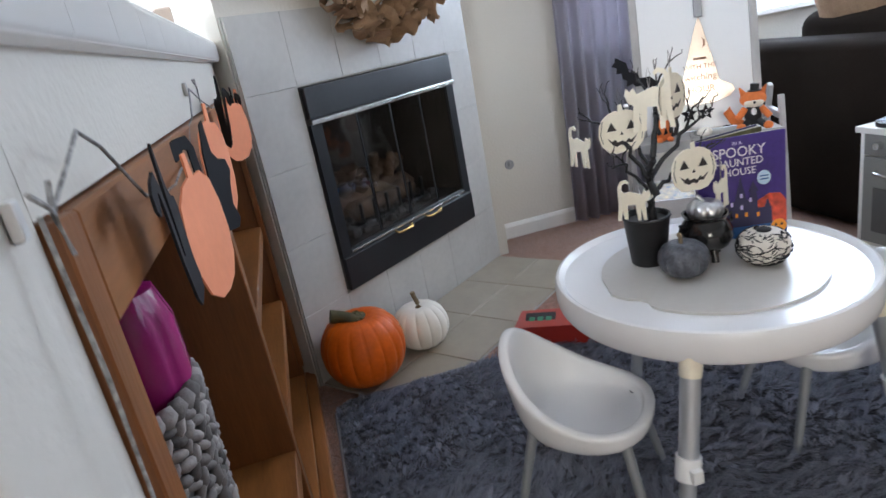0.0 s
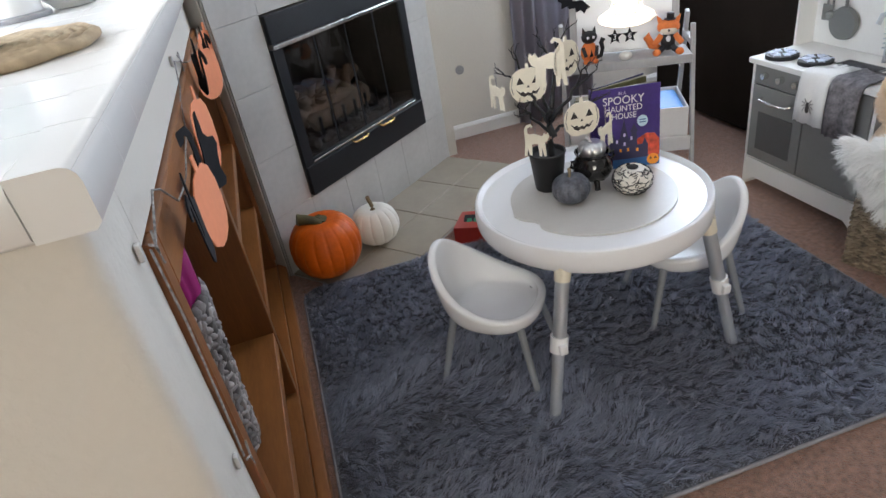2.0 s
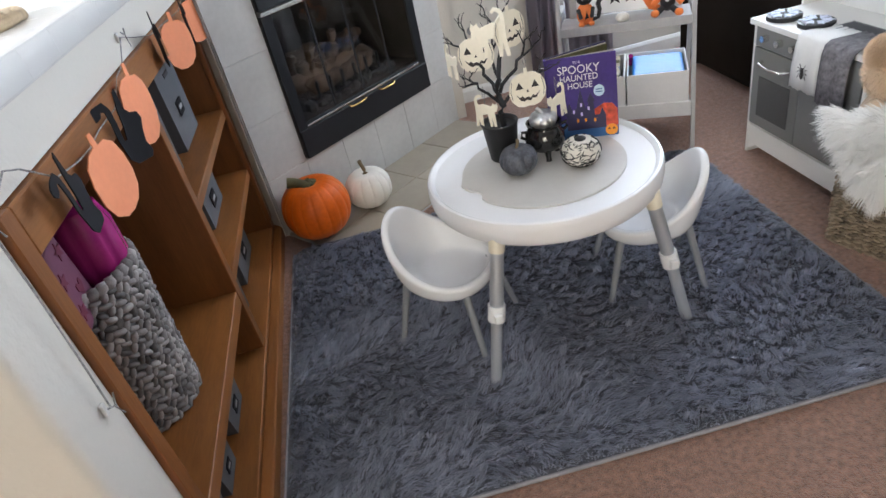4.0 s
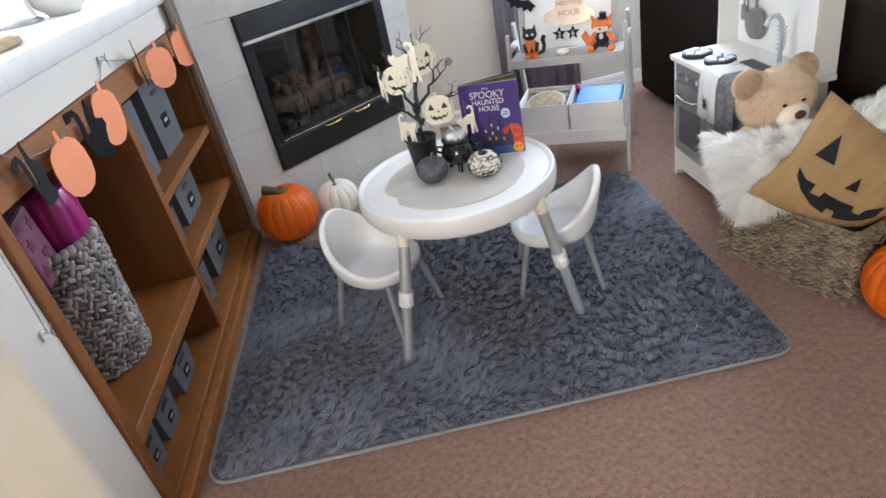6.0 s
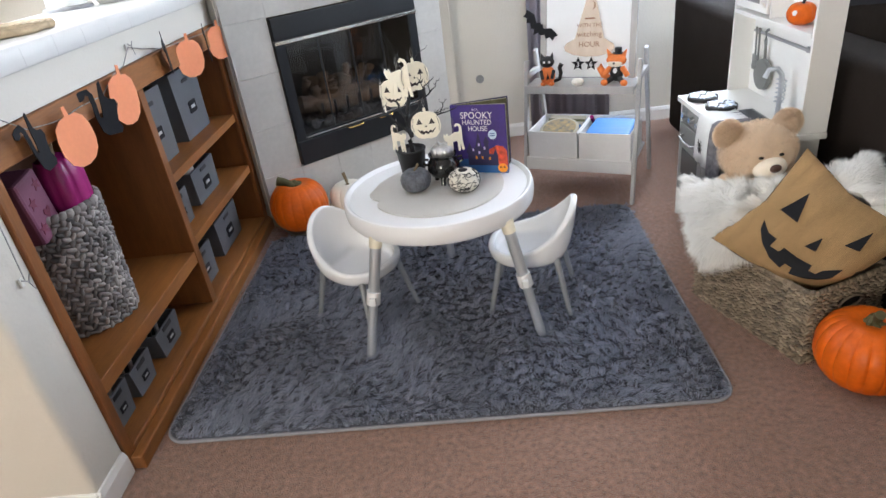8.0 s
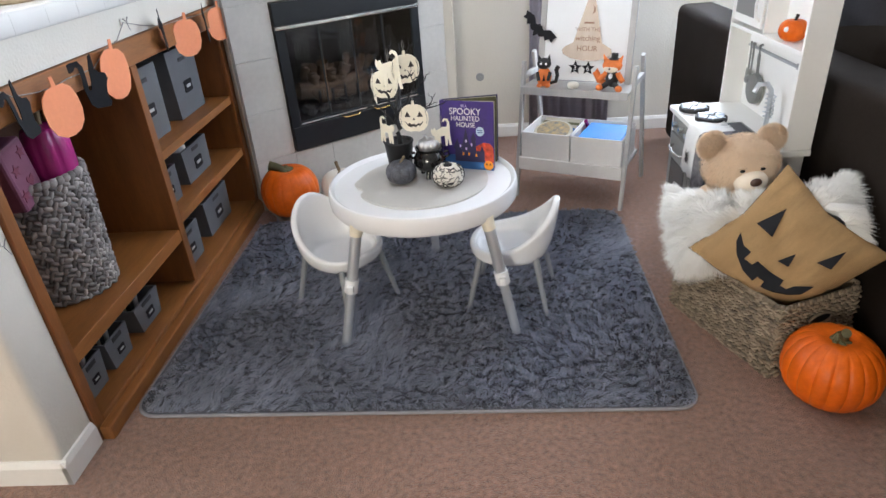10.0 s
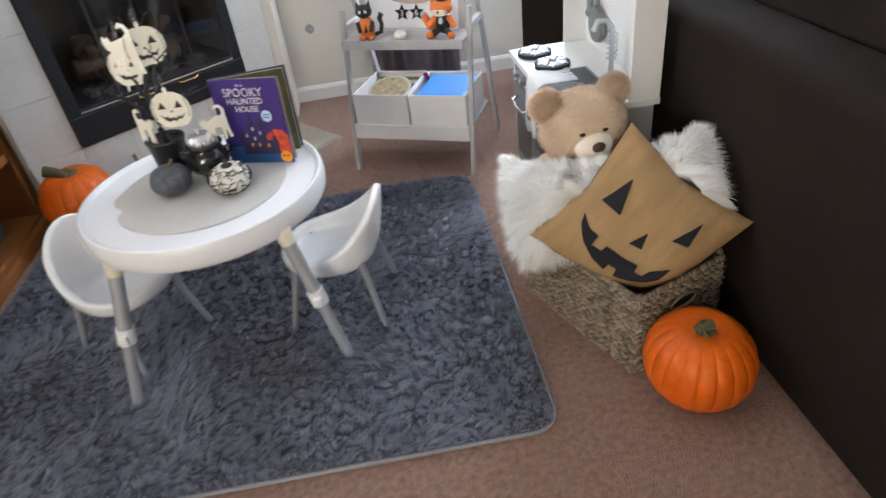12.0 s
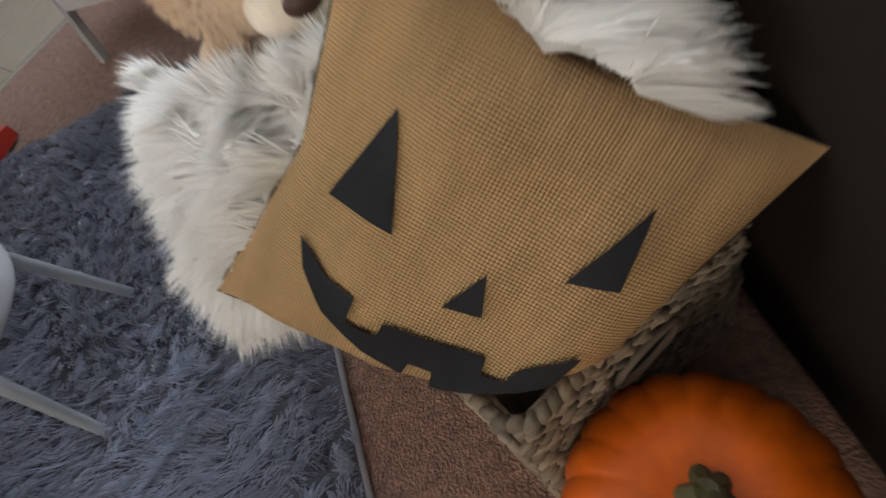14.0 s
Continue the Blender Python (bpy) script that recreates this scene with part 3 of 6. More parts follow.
log((0.17, 0.20, 0.525), (0.66, 0.20, 0.52), 0.052, 1)
log((0.22, 0.13, 0.50), (0.46, 0.12, 0.505), 0.038, 2)
log((0.40, 0.13, 0.505), (0.62, 0.15, 0.50), 0.038, 3)
log((0.24, 0.27, 0.58), (0.60, 0.26, 0.60), 0.040, 9)
rs = random.Random(12)
for k in range(8):
    x0 = 0.20 + 0.055 * k
    log((x0, 0.20 + rs.uniform(-0.02, 0.05), 0.56), (x0 + rs.uniform(-0.05, 0.05), 0.18, 0.635 + rs.uniform(-0.01, 0.06)), rs.uniform(0.022, 0.032), 20 + k)
part("grate", tube(BM(), [(0.14, 0.07, 0.455), (0.70, 0.07, 0.455)], 0.008), BLACKMETAL, fire)
for k in range(6):
    x0 = 0.22 + 0.078 * k
    part("grate_tine", tube(BM(), [(x0, 0.30, 0.455), (x0, 0.075, 0.455), (x0, 0.068, 0.47), (x0, 0.066, 0.545)], 0.0075), BLACKMETAL, fire)

# ---------------- shag rug ----------------
rug = thing("rug", "charcoal grey shaggy faux fur rug with a pale bound edge", "rug", pose(0.965, 0.922, 0, 0, 0, -1.2))
RX, RY, RR = 0.885, 0.690, 0.07


def rounded(rx, ry, r, n=6):
    out = []
    for cx, cy, a0 in ((rx - r, ry - r, 0), (-rx + r, ry - r, 90), (-rx + r, -ry + r, 180), (rx - r, -ry + r, 270)):
        out += [(cx + r * math.cos(radians(a0 + 90 * k / n)), cy + r * math.sin(radians(a0 + 90 * k / n))) for k in range(n + 1)]
    return out


UP = Matrix.Rotation(radians(90), 4, "X")
bm = prism(BM(), rounded(RX, RY, RR), 0.012, Matrix.Translation((0, 0, 0.006)) @ UP)
part("backing", bm, RUGBASE, rug)
ring = [(x, y, 0.006) for x, y in rounded(RX + 0.003, RY + 0.003, RR)]
part("bound_edge", tube(BM(), ring + ring[:2], 0.006, 8), RUGEDGE, rug, "pale grey bound edge", 60)
N = 150000
px, py = np.random.uniform(-RX, RX, N), np.random.uniform(-RY, RY, N)
ok = (np.maximum(abs(px) - RX + RR, 0) ** 2 + np.maximum(abs(py) - RY + RR, 0) ** 2) < RR ** 2
px, py = px[ok], py[ok]
NC = 6500
cx, cy = np.random.uniform(-RX, RX, NC), np.random.uniform(-RY, RY, NC)
near = np.concatenate([np.argmin((a[:, None] - cx) ** 2 + (b[:, None] - cy) ** 2, axis=1) for a, b in zip(np.array_split(px, 140), np.array_split(py, 140))])
nap = np.array([noise.noise((x * 1.7, y * 1.7, 2.3)) for x, y in zip(cx, cy)])
ang = np.array([1.5 * noise.noise((x * 5, y * 5, 0.3)) for x, y in zip(cx, cy)]) + 2.6 * nap - 1.2 + np.random.normal(0, 0.45, NC)
tilt = np.clip(np.random.normal(0.85, 0.30, NC) + 0.5 * nap, 0.1, 1.3)
cdir = np.stack([np.cos(ang) * np.sin(tilt), np.sin(ang) * np.sin(tilt), np.cos(tilt)], 1)
clen = np.random.uniform(0.036, 0.058, NC)
inset = np.minimum(RX - abs(px), RY - abs(py))
lens = clen[near] * np.random.uniform(0.7, 1.05, len(px)) * np.clip(0.45 + inset / 0.05, 0.45, 1.0)
roots = np.stack([px, py, np.full(len(px), 0.010)], 1)
tip = np.stack([cx, cy, np.full(NC, 0.010)], 1)[near] + cdir[near] * clen[near][:, None]
dirs = cdir[near] * 0.66 + 0.34 * (tip - roots) / lens[:, None] + np.random.normal(0, 0.13, roots.shape)
dirs /= np.linalg.norm(dirs, axis=1)[:, None]
out = np.maximum(np.maximum(abs(px + dirs[:, 0] * lens) - RX - 0.030, abs(py + dirs[:, 1] * lens) - RY - 0.004), 0)
dirs = np.where((out > 0)[:, None], dirs * np.array([0.15, 0.15, 1.0]), dirs)
blades("shag", roots, dirs, lens, 0.0013, FUR, rug, droop=0.16)

# ---------------- sofa ----------------
sofa = thing("sofa", "long dark brown upholstered sectional sofa seen from behind", "sofa")
bm = slab(2.385, 2.60, -1.7, 2.62, 0.02, 0.80, 0.045, 4)
part("back", bm, SOFA, sofa, "", 50)
part("seat", slab(2.602, 3.35, -1.68, 2.60, 0.08, 0.42, 0.05, 4), SOFA, sofa, "", 50)
part("arm", slab(2.602, 3.35, 2.36, 2.60, 0.421, 0.64, 0.05, 4), SOFA, sofa, "", 50)
for k in range(5):
    y0 = -1.05 + k * 0.68
    bm = slab(2.604, 2.80, y0, y0 + 0.67, 0.425, 0.90, 0.07, 4)
    for v in bm.verts:
        v.co += noise.noise_vector(v.co * 5) * 0.02
    part("back_cushion", bm, SOFA, sofa, "", 60)
for x, y in ((2.45, -1.6), (2.45, 2.5), (3.25, -1.6), (3.25, 2.5)):
    part("foot", rod(BM(), (x, y, 0), (x, y, 0.09), 0.025), BLACK, sofa)


def cushion(sx, sz, th, n=14, pinch=0.10, halves=(-1, 1)):
    """A soft square pillow in local x and z, with pointed corners."""
    bm = BM()
    grids = []
    for s in halves:
        g = {}
        for i in range(n + 1):
            for k in range(n + 1):
                u, v = -1 + 2 * i / n, -1 + 2 * k / n
                puff = max(0.0, (1 - u * u) * (1 - v * v)) ** 0.42
                x = u * sx * (1 - pinch * (1 - v * v) * abs(u) ** 3 * 0 - pinch * (1 - abs(v)) * abs(u) ** 2)
                z = v * sz * (1 - pinch * (1 - abs(u)) * abs(v) ** 2)
                edge = i in (0, n) or k in (0, n)
                if edge and s == 1 and len(halves) == 2:
                    g[i, k] = grids[0][i, k]
                else:
                    w = 0.006 * noise.noise((u * 2.3, v * 2.3, s)) * puff * 2
                    g[i, k] = bm.verts.new((x, 0 if edge else s * th * puff + w, z))
        grids.append(g)
        for i in range(n):
            for k in range(n):
                q = (g[i, k], g[i + 1, k], g[i + 1, k + 1], g[i, k + 1])
                bm.faces.new(q if s < 0 else q[::-1])
    return bm


for p, lab in (((2.66, 1.35, 0.95), "dark charcoal throw pillow on the sofa"), ((2.70, 0.55, 0.93), "dark charcoal throw pillow on the sofa"), ((2.68, 2.05, 0.93), "pale brown throw pillow on the sofa")):
    ob = solid("throw_pillow", cushion(0.23, 0.17, 0.07), CUSHION if "char" in lab else BURLAPBOW, lab, "pillow", smooth=60)
    ob.matrix_basis = pose(*p, -12, 8, 96)

# ---------------- round children's table ----------------
TX, TY = 1.0, 0.892
table = thing("childrens_table", "round white plastic toddler table with steel legs on the rug", "table", pose(TX, TY, 0))
prof = [(0.0, 0.460), (0.29, 0.460), (0.318, 0.448), (0.334, 0.444), (0.341, 0.454), (0.344, 0.478), (0.343, 0.501), (0.339, 0.512), (0.333, 0.514), (0.326, 0.509), (0.320, 0.502), (0.0, 0.502)]
part("tabletop", lathe(BM(), [(max(r, 0.0005), z) for r, z in prof], 72), WHITEPL, table, "glossy white plastic tray top with raised rim", 35)
ins = []
for i in range(72):
    a = 2 * math.pi * i / 72
    r = 0.238 - 0.022 * math.exp(-((a - radians(162)) / 0.10) ** 2) + 0.010 * math.exp(-((a - radians(180)) / 0.10) ** 2)
    ins.append((r * math.cos(a), r * math.sin(a)))
part("insert_mat", prism(BM(), ins, 0.006, Matrix.Translation((0, -0.012, 0.5055)) @ UP), GREYPL, table, "grey translucent plastic insert")
for p0, p1 in (((-0.302, -0.308), (-0.212, -0.236)), ((0.317, -0.276), (0.222, -0.236)), ((0.0, 0.36), (0.0, 0.27))):
    a, b = Vector((*p0, 0.0)), Vector((*p1, 0.460))
    leg = part("leg", rod(BM(), a, a.lerp(b, 0.55), 0.0165, 0.0165, 18), STEEL, table, "brushed steel tube leg", 40)
    part("upper_leg", rod(BM(), a.lerp(b, 0.45), a.lerp(b, 1.0), 0.0195, 0.0195, 18), STEEL, leg, "", 40)
    bm = rod(BM(), a.lerp(b, 0.46), a.lerp(b, 0.56), 0.025, 0.025, 18)
    side = (b - a).cross(Vector((0, 0, 1))).normalized()
    c = a.lerp(b, 0.505)
    box(bm, c.x - 0.012, c.x + 0.012, c.y - 0.034, c.y - 0.008, c.z - 0.016, c.z + 0.014, 0.004)
    part("height_collar", bm, WHITEPL, leg, "white plastic height collar", 40)
    part("socket", rod(BM(), a.lerp(b, 0.90), a.lerp(b, 1.0), 0.0215, 0.024, 18), CREAMWOOD, leg, "pale yellowish socket ring", 40)

# ---------------- scoop chairs ----------------


def scoop_chair(m):
    ch = thing("toddler_chair", "white plastic scoop toddler chair with grey legs on the rug", "chair", m, "chairs round the table")
    bm = BM()
    n, k = 48, 12
    rows = []
    for j in range(k + 1):
        t = j / k
        row = []
        for i in range(n):
            a = 2 * math.pi * i / n
            back = 0.5 * (1 - math.cos(a))
            rim = 0.262 + 0.170 * back ** 3.0
            r = 0.147 * math.sin(t * math.pi / 2) ** 0.42 * (1 + 0.03 * t)
            z = 0.203 + (rim - 0.203) * (1 - math.cos(t * math.pi / 2)) ** 1.6
            lean = 0.022 * back * t ** 3
            full = (abs(math.cos(a)) ** 2.4 + abs(math.sin(a)) ** 2.4) ** (-1 / 2.4)
            row.append(bm.verts.new((r * 1.0 * full * math.cos(a) - lean, r * 0.98 * full * math.sin(a), z)) if j else None)
        rows.append(row)
    for j in range(k):
        for i in range(n):
            i2 = (i + 1) % n
            if j:
                bm.faces.new((rows[j][i], rows[j + 1][i], rows[j + 1][i2], rows[j][i2]))
    mid = bm.verts.new((0, 0, 0.203))
    for i in range(n):
        bm.faces.new((rows[1][i], rows[1][(i + 1) % n], mid))
    bmesh.ops.recalc_face_normals(bm, faces=bm.faces)
    shell = part("seat_shell", bm, WHITEPL, ch, "glossy white moulded scoop seat", 60)
    so = shell.modifiers.new("thickness", "SOLIDIFY")
    so.thickness, so.offset = 0.025, -0.6
    bv = shell.modifiers.new("edge", "BEVEL")
    bv.width, bv.segments = 0.0095, 3
    bv.limit_method, bv.angle_limit = "ANGLE", radians(50)
    for sx in (-1, 1):
        for sy in (-1, 1):
            part("leg", rod(BM(), (0.150 * sx, 0.135 * sy, 0), (0.100 * sx, 0.095 * sy, 0.235), 0.009, 0.0125, 14), GREYTUBE, ch, "", 40)
    return ch


chair = scoop_chair(pose(0.662, 0.890, 0, 0, 0, -38))
copy_thing(chair, pose(1.318, 0.875, 0, 0, 0, 168))

# ---------------- things on the table ----------------
TZ = 0.5087


def pumpkin(name, label, c, r, h, skin, ribs=10, depth=0.07, stem=STEM, sh=0.25, sr=0.10, bend=0.3, sq=1.0, seed=1, dip=0.10):
    th = thing(name, label, "pumpkin", pose(*c, 0, 0, seed * 37))
    rr = random.Random(seed)
    ph = [rr.uniform(-0.12, 0.12) for _ in range(ribs)]
    prof = []
    for k in range(17):
        a = -math.pi / 2 + math.pi * k / 16
        rad = max(0.02, math.cos(a)) ** 0.75
        z = 0.5 + 0.5 * math.sin(a)
        z -= (dip if z > 0.5 else dip * 0.5) * math.exp(-(rad / 0.35) ** 2) * (1 if z > 0.5 else -1)
        prof.append((max(r * rad, r * 0.02), h * z))

    def wob(a, rad, z):
        u = a * ribs / (2 * math.pi)
        g = abs(math.sin(math.pi * (u + 0.25 * ph[int(u) % ribs] * math.sin(2 * math.pi * (u % 1)))))
        return 1 - depth * (1 - g ** 0.45) * min(1.0, rad / r * 1.6) + 0.015 * math.sin(2 * a + seed)
    part("body", lathe(BM(), prof, ribs * 9, (0, 0, 0), wob), skin, th, "", 50)
    top = h * (1 - dip) - 0.002
    pts = [(bend * r * 0.35 * (k / 5) ** 2, 0.05 * r * math.sin(k), top - 0.01 + r * sh * 2 * k / 5) for k in range(6)]
    bm = tube(BM(), pts, [r * sr * q for q in (2.0, 1.25, 1.0, 0.9, 0.95, 1.05)], 10)
    part("stem", bm, stem, th, "", 40)
    if stem is GREENSTEM:
        for k in range(6):
            a = math.tau * k / 6 + rr.uniform(-0.25, 0.25)
            far = rr.uniform(0.17, 0.24)
            q = [(r * e * math.cos(a + e), r * e * math.sin(a + e), z) for e, z in ((0.03, top + 0.030), (0.09, top + 0.010), (0.15, h * (1 - 0.80 * dip)), (far, h * (0.99 - 0.62 * dip)))]
            part("stem_rib", tube(BM(), q, [0.007, 0.010, 0.009, 0.004], 6), stem, th, "", 50)
    return th


# black pot with the branching tree
pot = thing("halloween_tree", "black twig tree in a black pot hung with wooden ornaments", "table decoration", pose(0.915, 0.985, TZ))
prof = [(0.001, 0.0), (0.038, 0.0), (0.041, 0.004), (0.053, 0.112), (0.056, 0.116), (0.055, 0.120), (0.050, 0.120), (0.047, 0.108), (0.001, 0.106)]
part("pot", lathe(BM(), prof, 36), BLACK, pot, "tapered black pot", 40)
bm = BM()
rs = random.Random(11)


def limb(p0, p1, r0, r1, n=6, wob=0.008):
    p0, p1 = Vector(p0), Vector(p1)
    pts = [p0.lerp(p1, k / n) + Vector((rs.uniform(-1, 1), rs.uniform(-1, 1), rs.uniform(-1, 1))) * wob * (0 < k < n) for k in range(n + 1)]
    tube(bm, pts, [r0 + (r1 - r0) * k / n for k in range(n + 1)], 7)
    return pts


def twig(p, d, length, r, depth):
    q = Vector(p) + Vector(d).normalized() * length
    pts = limb(p, q, r, r * 0.6, 3, 0.004)
    if depth:
        for s in (-1, 1):
            e = (q - Vector(p)).normalized() + Vector((rs.uniform(-0.5, 0.5) + 0.5 * s, rs.uniform(-0.5, 0.5), rs.uniform(-0.1, 0.6)))
            twig(pts[-1 if s > 0 else -2], e, length * rs.uniform(0.5, 0.75), r * 0.6, depth - 1)


limb((0.008, -0.014, 0.10), (0.012, -0.028, 0.25), 0.010, 0.008)
forks = [((0.012, -0.028, 0.25), (0.03, -0.02, 0.36), 0.0075), ((0.01, -0.022, 0.20), (-0.045, 0.03, 0.33), 0.006), ((0.012, -0.026, 0.22), (0.075, -0.06, 0.31), 0.006),
         ((0.01, -0.02, 0.17), (0.09, -0.03, 0.235), 0.0055), ((0.01, -0.018, 0.17), (-0.05, -0.02, 0.255), 0.005), ((0.012, -0.02, 0.21), (0.03, 0.07, 0.31), 0.005)]
for a, b, r in forks:
    limb(a, b, r, r * 0.7)
for p, d, ln in (((0.03, -0.02, 0.36), (0.3, 0.1, 1), 0.07), ((0.03, -0.02, 0.36), (-0.3, 0.2, 0.9), 0.06), ((-0.045, 0.03, 0.33), (-0.7, 0.6, 0.35), 0.055), ((-0.045, 0.03, 0.33), (-0.1, 0.1, 1), 0.06),
                 ((0.075, -0.06, 0.31), (0.7, -0.5, 0.7), 0.05), ((0.075, -0.06, 0.31), (0.2, -0.3, 1), 0.05), ((0.09, -0.03, 0.235), (0.9, -0.2, 0.25), 0.055), ((0.09, -0.03, 0.235), (0.5, -0.6, 0.4), 0.045),
                 ((-0.05, -0.02, 0.255), (-0.8, -0.3, 0.1), 0.04), ((-0.05, -0.02, 0.255), (-0.5, -0.5, 0.5), 0.04), ((0.03, 0.07, 0.31), (0.2, 0.8, 0.6), 0.06), ((0.03, 0.07, 0.31), (0.7, 0.5, 0.6), 0.05)):
    twig(p, d, ln, 0.0036, 2)
part("twig_crown", bm, BLACK, pot, "bare black branching twigs", 60)

HEAD = [(0.0, 0.047), (0.012, 0.050), (0.026, 0.046), (0.040, 0.036), (0.050, 0.018), (0.052, -0.004), (0.046, -0.026), (0.032, -0.042), (0.014, -0.047), (0.0, -0.045)]
CAT = [(-0.048, 0.030), (-0.044, 0.044), (-0.038, 0.036), (-0.030, 0.043), (-0.024, 0.030), (-0.010, 0.034), (0.008, 0.040), (0.024, 0.036), (0.030, 0.044), (0.028, 0.060), (0.018, 0.066), (0.012, 0.060),
       (0.008, 0.066), (0.016, 0.075), (0.032, 0.070), (0.040, 0.055), (0.040, 0.034), (0.040, 0.0), (0.046, -0.045), (0.036, -0.045), (0.030, -0.010), (0.026, -0.045), (0.017, -0.045), (0.016, 0.0), (-0.006, 0.002),
       (-0.010, -0.045), (-0.019, -0.045), (-0.020, -0.006), (-0.026, -0.045), (-0.035, -0.045), (-0.032, 0.008), (-0.042, 0.014)]


def pumpkin_ornament(c, yaw, tilt=0.0, s=1.0):
    ob = thing("pumpkin_ornament", "cream wooden jack-o-lantern cutout hung on the twig tree", "ornament", pose(*c, tilt, 0, yaw), "ornaments on the tree")
    bm = prism(BM(), [(x * s, z * s) for x, z in mirror_pts(HEAD)], 0.003)
    prism(bm, [(x * s, z * s) for x, z in ((-0.005, 0.046), (-0.004, 0.062), (0.004, 0.063), (0.006, 0.046))], 0.003)
    part("cutout", bm, CREAMWOOD, ob)
    for x in (-1, 1):
        part("eye", prism(BM(), [(x * 0.022 * s, 0.026 * s), (x * 0.022 * s - 0.011 * s, 0.006 * s), (x * 0.022 * s + 0.011 * s, 0.006 * s)], 0.0036), INK, ob)
    part("nose", prism(BM(), [(0, 0.003 * s), (-0.004 * s, -0.005 * s), (0.004 * s, -0.005 * s)], 0.0036), INK, ob)
    m = [(-0.034, -0.008), (-0.022, -0.018), (-0.016, -0.014), (-0.010, -0.021), (0.0, -0.018), (0.006, -0.023), (0.014, -0.015), (0.020, -0.019), (0.034, -0.008), (0.022, -0.026), (0.012, -0.024), (0.006, -0.031), (-0.004, -0.027), (-0.012, -0.031), (-0.022, -0.026)]
    part("mouth", prism(BM(), [(x * s, z * s) for x, z in m], 0.0036), INK, ob)
    for x in (-1, 1):
        part("rim_slot", tube(BM(), [(x * (0.047 - 0.006 * abs(k) / 3) * s, -0.0014, 0.010 * k * s) for k in range(-2, 4)], 0.0009, 5), INK, ob)
    part("string", tube(BM(), [(0, 0, 0.062 * s), (0.004, 0, 0.080 * s), (0.0, 0.002, 0.098 * s), (-0.004, 0, 0.080 * s), (0, 0, 0.062 * s)], 0.0008, 5), TWINE, ob)
    return ob


def cat_ornament(c, yaw, s=1.0, flip=1):
    ob = thing("cat_ornament", "cream wooden arched cat cutout hung on the twig tree", "ornament", pose(*c, 0, 0, yaw), "ornaments on the tree")
    part("cutout", prism(BM(), [(x * s * flip, z * s) for x, z in CAT], 0.003), CREAMWOOD, ob)
    part("string", tube(BM(), [(0, 0, 0.036 * s), (0.004, 0, 0.07), (0, 0.002, 0.085), (-0.004, 0, 0.07), (0, 0, 0.036 * s)], 0.0008, 5), TWINE, ob)
    return ob


pumpkin_ornament((0.882, 1.005, 0.828), -18)
pumpkin_ornament((0.969, 0.939, 0.893), 22, 0, 1.0)
pumpkin_ornament((0.988, 0.901, 0.732), -6)
cat_ornament((0.914, 0.934, 0.882), -25, 1.08)
cat_ornament((0.879, 0.975, 0.662), -40, 0.82, -1)
cat_ornament((1.078, 0.930, 0.652), 30, 0.85)
cat_ornament((0.829, 1.115, 0.780), 105, 0.85)

# glitter pumpkin, cauldron and wrapped pumpkin
pumpkin("small_pumpkin", "small charcoal glitter pumpkin on the table", (0.928, 0.868, TZ), 0.056, 0.083, CHARCOAL, 9, 0.07, STEM, 0.22, 0.09, 1.6, seed=2)
wp = pumpkin("small_pumpkin", "small white pumpkin with black scribble pattern on the table", (1.098, 0.822, TZ), 0.056, 0.080, WHITEPUMP, 9, 0.04, BLACK, 0.16, 0.12, 1.0, seed=3)
bm = BM()
rs = random.Random(5)
for i in range(300):
    u, v = rs.uniform(0, math.tau), rs.uniform(-1.1, 1.1)
    du, dv = rs.uniform(-0.5, 0.5), rs.uniform(-0.4, 0.4)
    pts = []
    for k in range(5):
        a, e = u + du * k / 4, max(-1.25, min(1.25, v + dv * (k / 4) ** 2))
        rad = 0.0568 * max(0.02, math.cos(e)) ** 0.75
        pts.append((rad * math.cos(a), rad * math.sin(a), 0.040 + 0.0405 * math.sin(e) - 0.006 * math.exp(-(rad / 0.02) ** 2)))
    tube(bm, pts, [0.0005, 0.0012, 0.0015, 0.0012, 0.0005], 5)
part("scribble", bm, BLACK, wp, "black scribble strands", 60)
part("cap", ball(BM(), (0, 0, 0.077), 0.016, 1, 1, 0.35), BLACK, wp, "black cap", 60)

cauldron = thing("cauldron", "glossy black ceramic cauldron holding a silver pumpkin", "cauldron", pose(1.030, 0.925, TZ))
prof = [(0.001, 0.020), (0.030, 0.022), (0.050, 0.034), (0.059, 0.054), (0.057, 0.076), (0.047, 0.092), (0.045, 0.098), (0.051, 0.104), (0.052, 0.109), (0.047, 0.109), (0.042, 0.098), (0.001, 0.090)]
part("bowl", lathe(BM(), prof, 40), GLOSSBLACK, cauldron, "", 50)
for k in range(3):
    a = radians(-100 + 120 * k)
    part("foot", tube(BM(), [(0.030 * math.cos(a), 0.030 * math.sin(a), 0.030), (0.038 * math.cos(a), 0.038 * math.sin(a), 0.012), (0.040 * math.cos(a), 0.040 * math.sin(a), 0.0)], [0.011, 0.008, 0.009], 10), GLOSSBLACK, cauldron, "", 60)
for s in (-1, 1):
    part("handle", tube(BM(), [(s * 0.052, 0, 0.088), (s * 0.068, 0, 0.092), (s * 0.070, 0, 0.076), (s * 0.058, 0, 0.068)], 0.005, 8), GLOSSBLACK, cauldron, "", 60)
sp = pumpkin("small_pumpkin", "small silver glitter pumpkin sitting in the cauldron", (1.030, 0.925, TZ + 0.092), 0.042, 0.050, SILVER, 8, 0.10, SILVER, 0.30, 0.14, 1.2, seed=4)

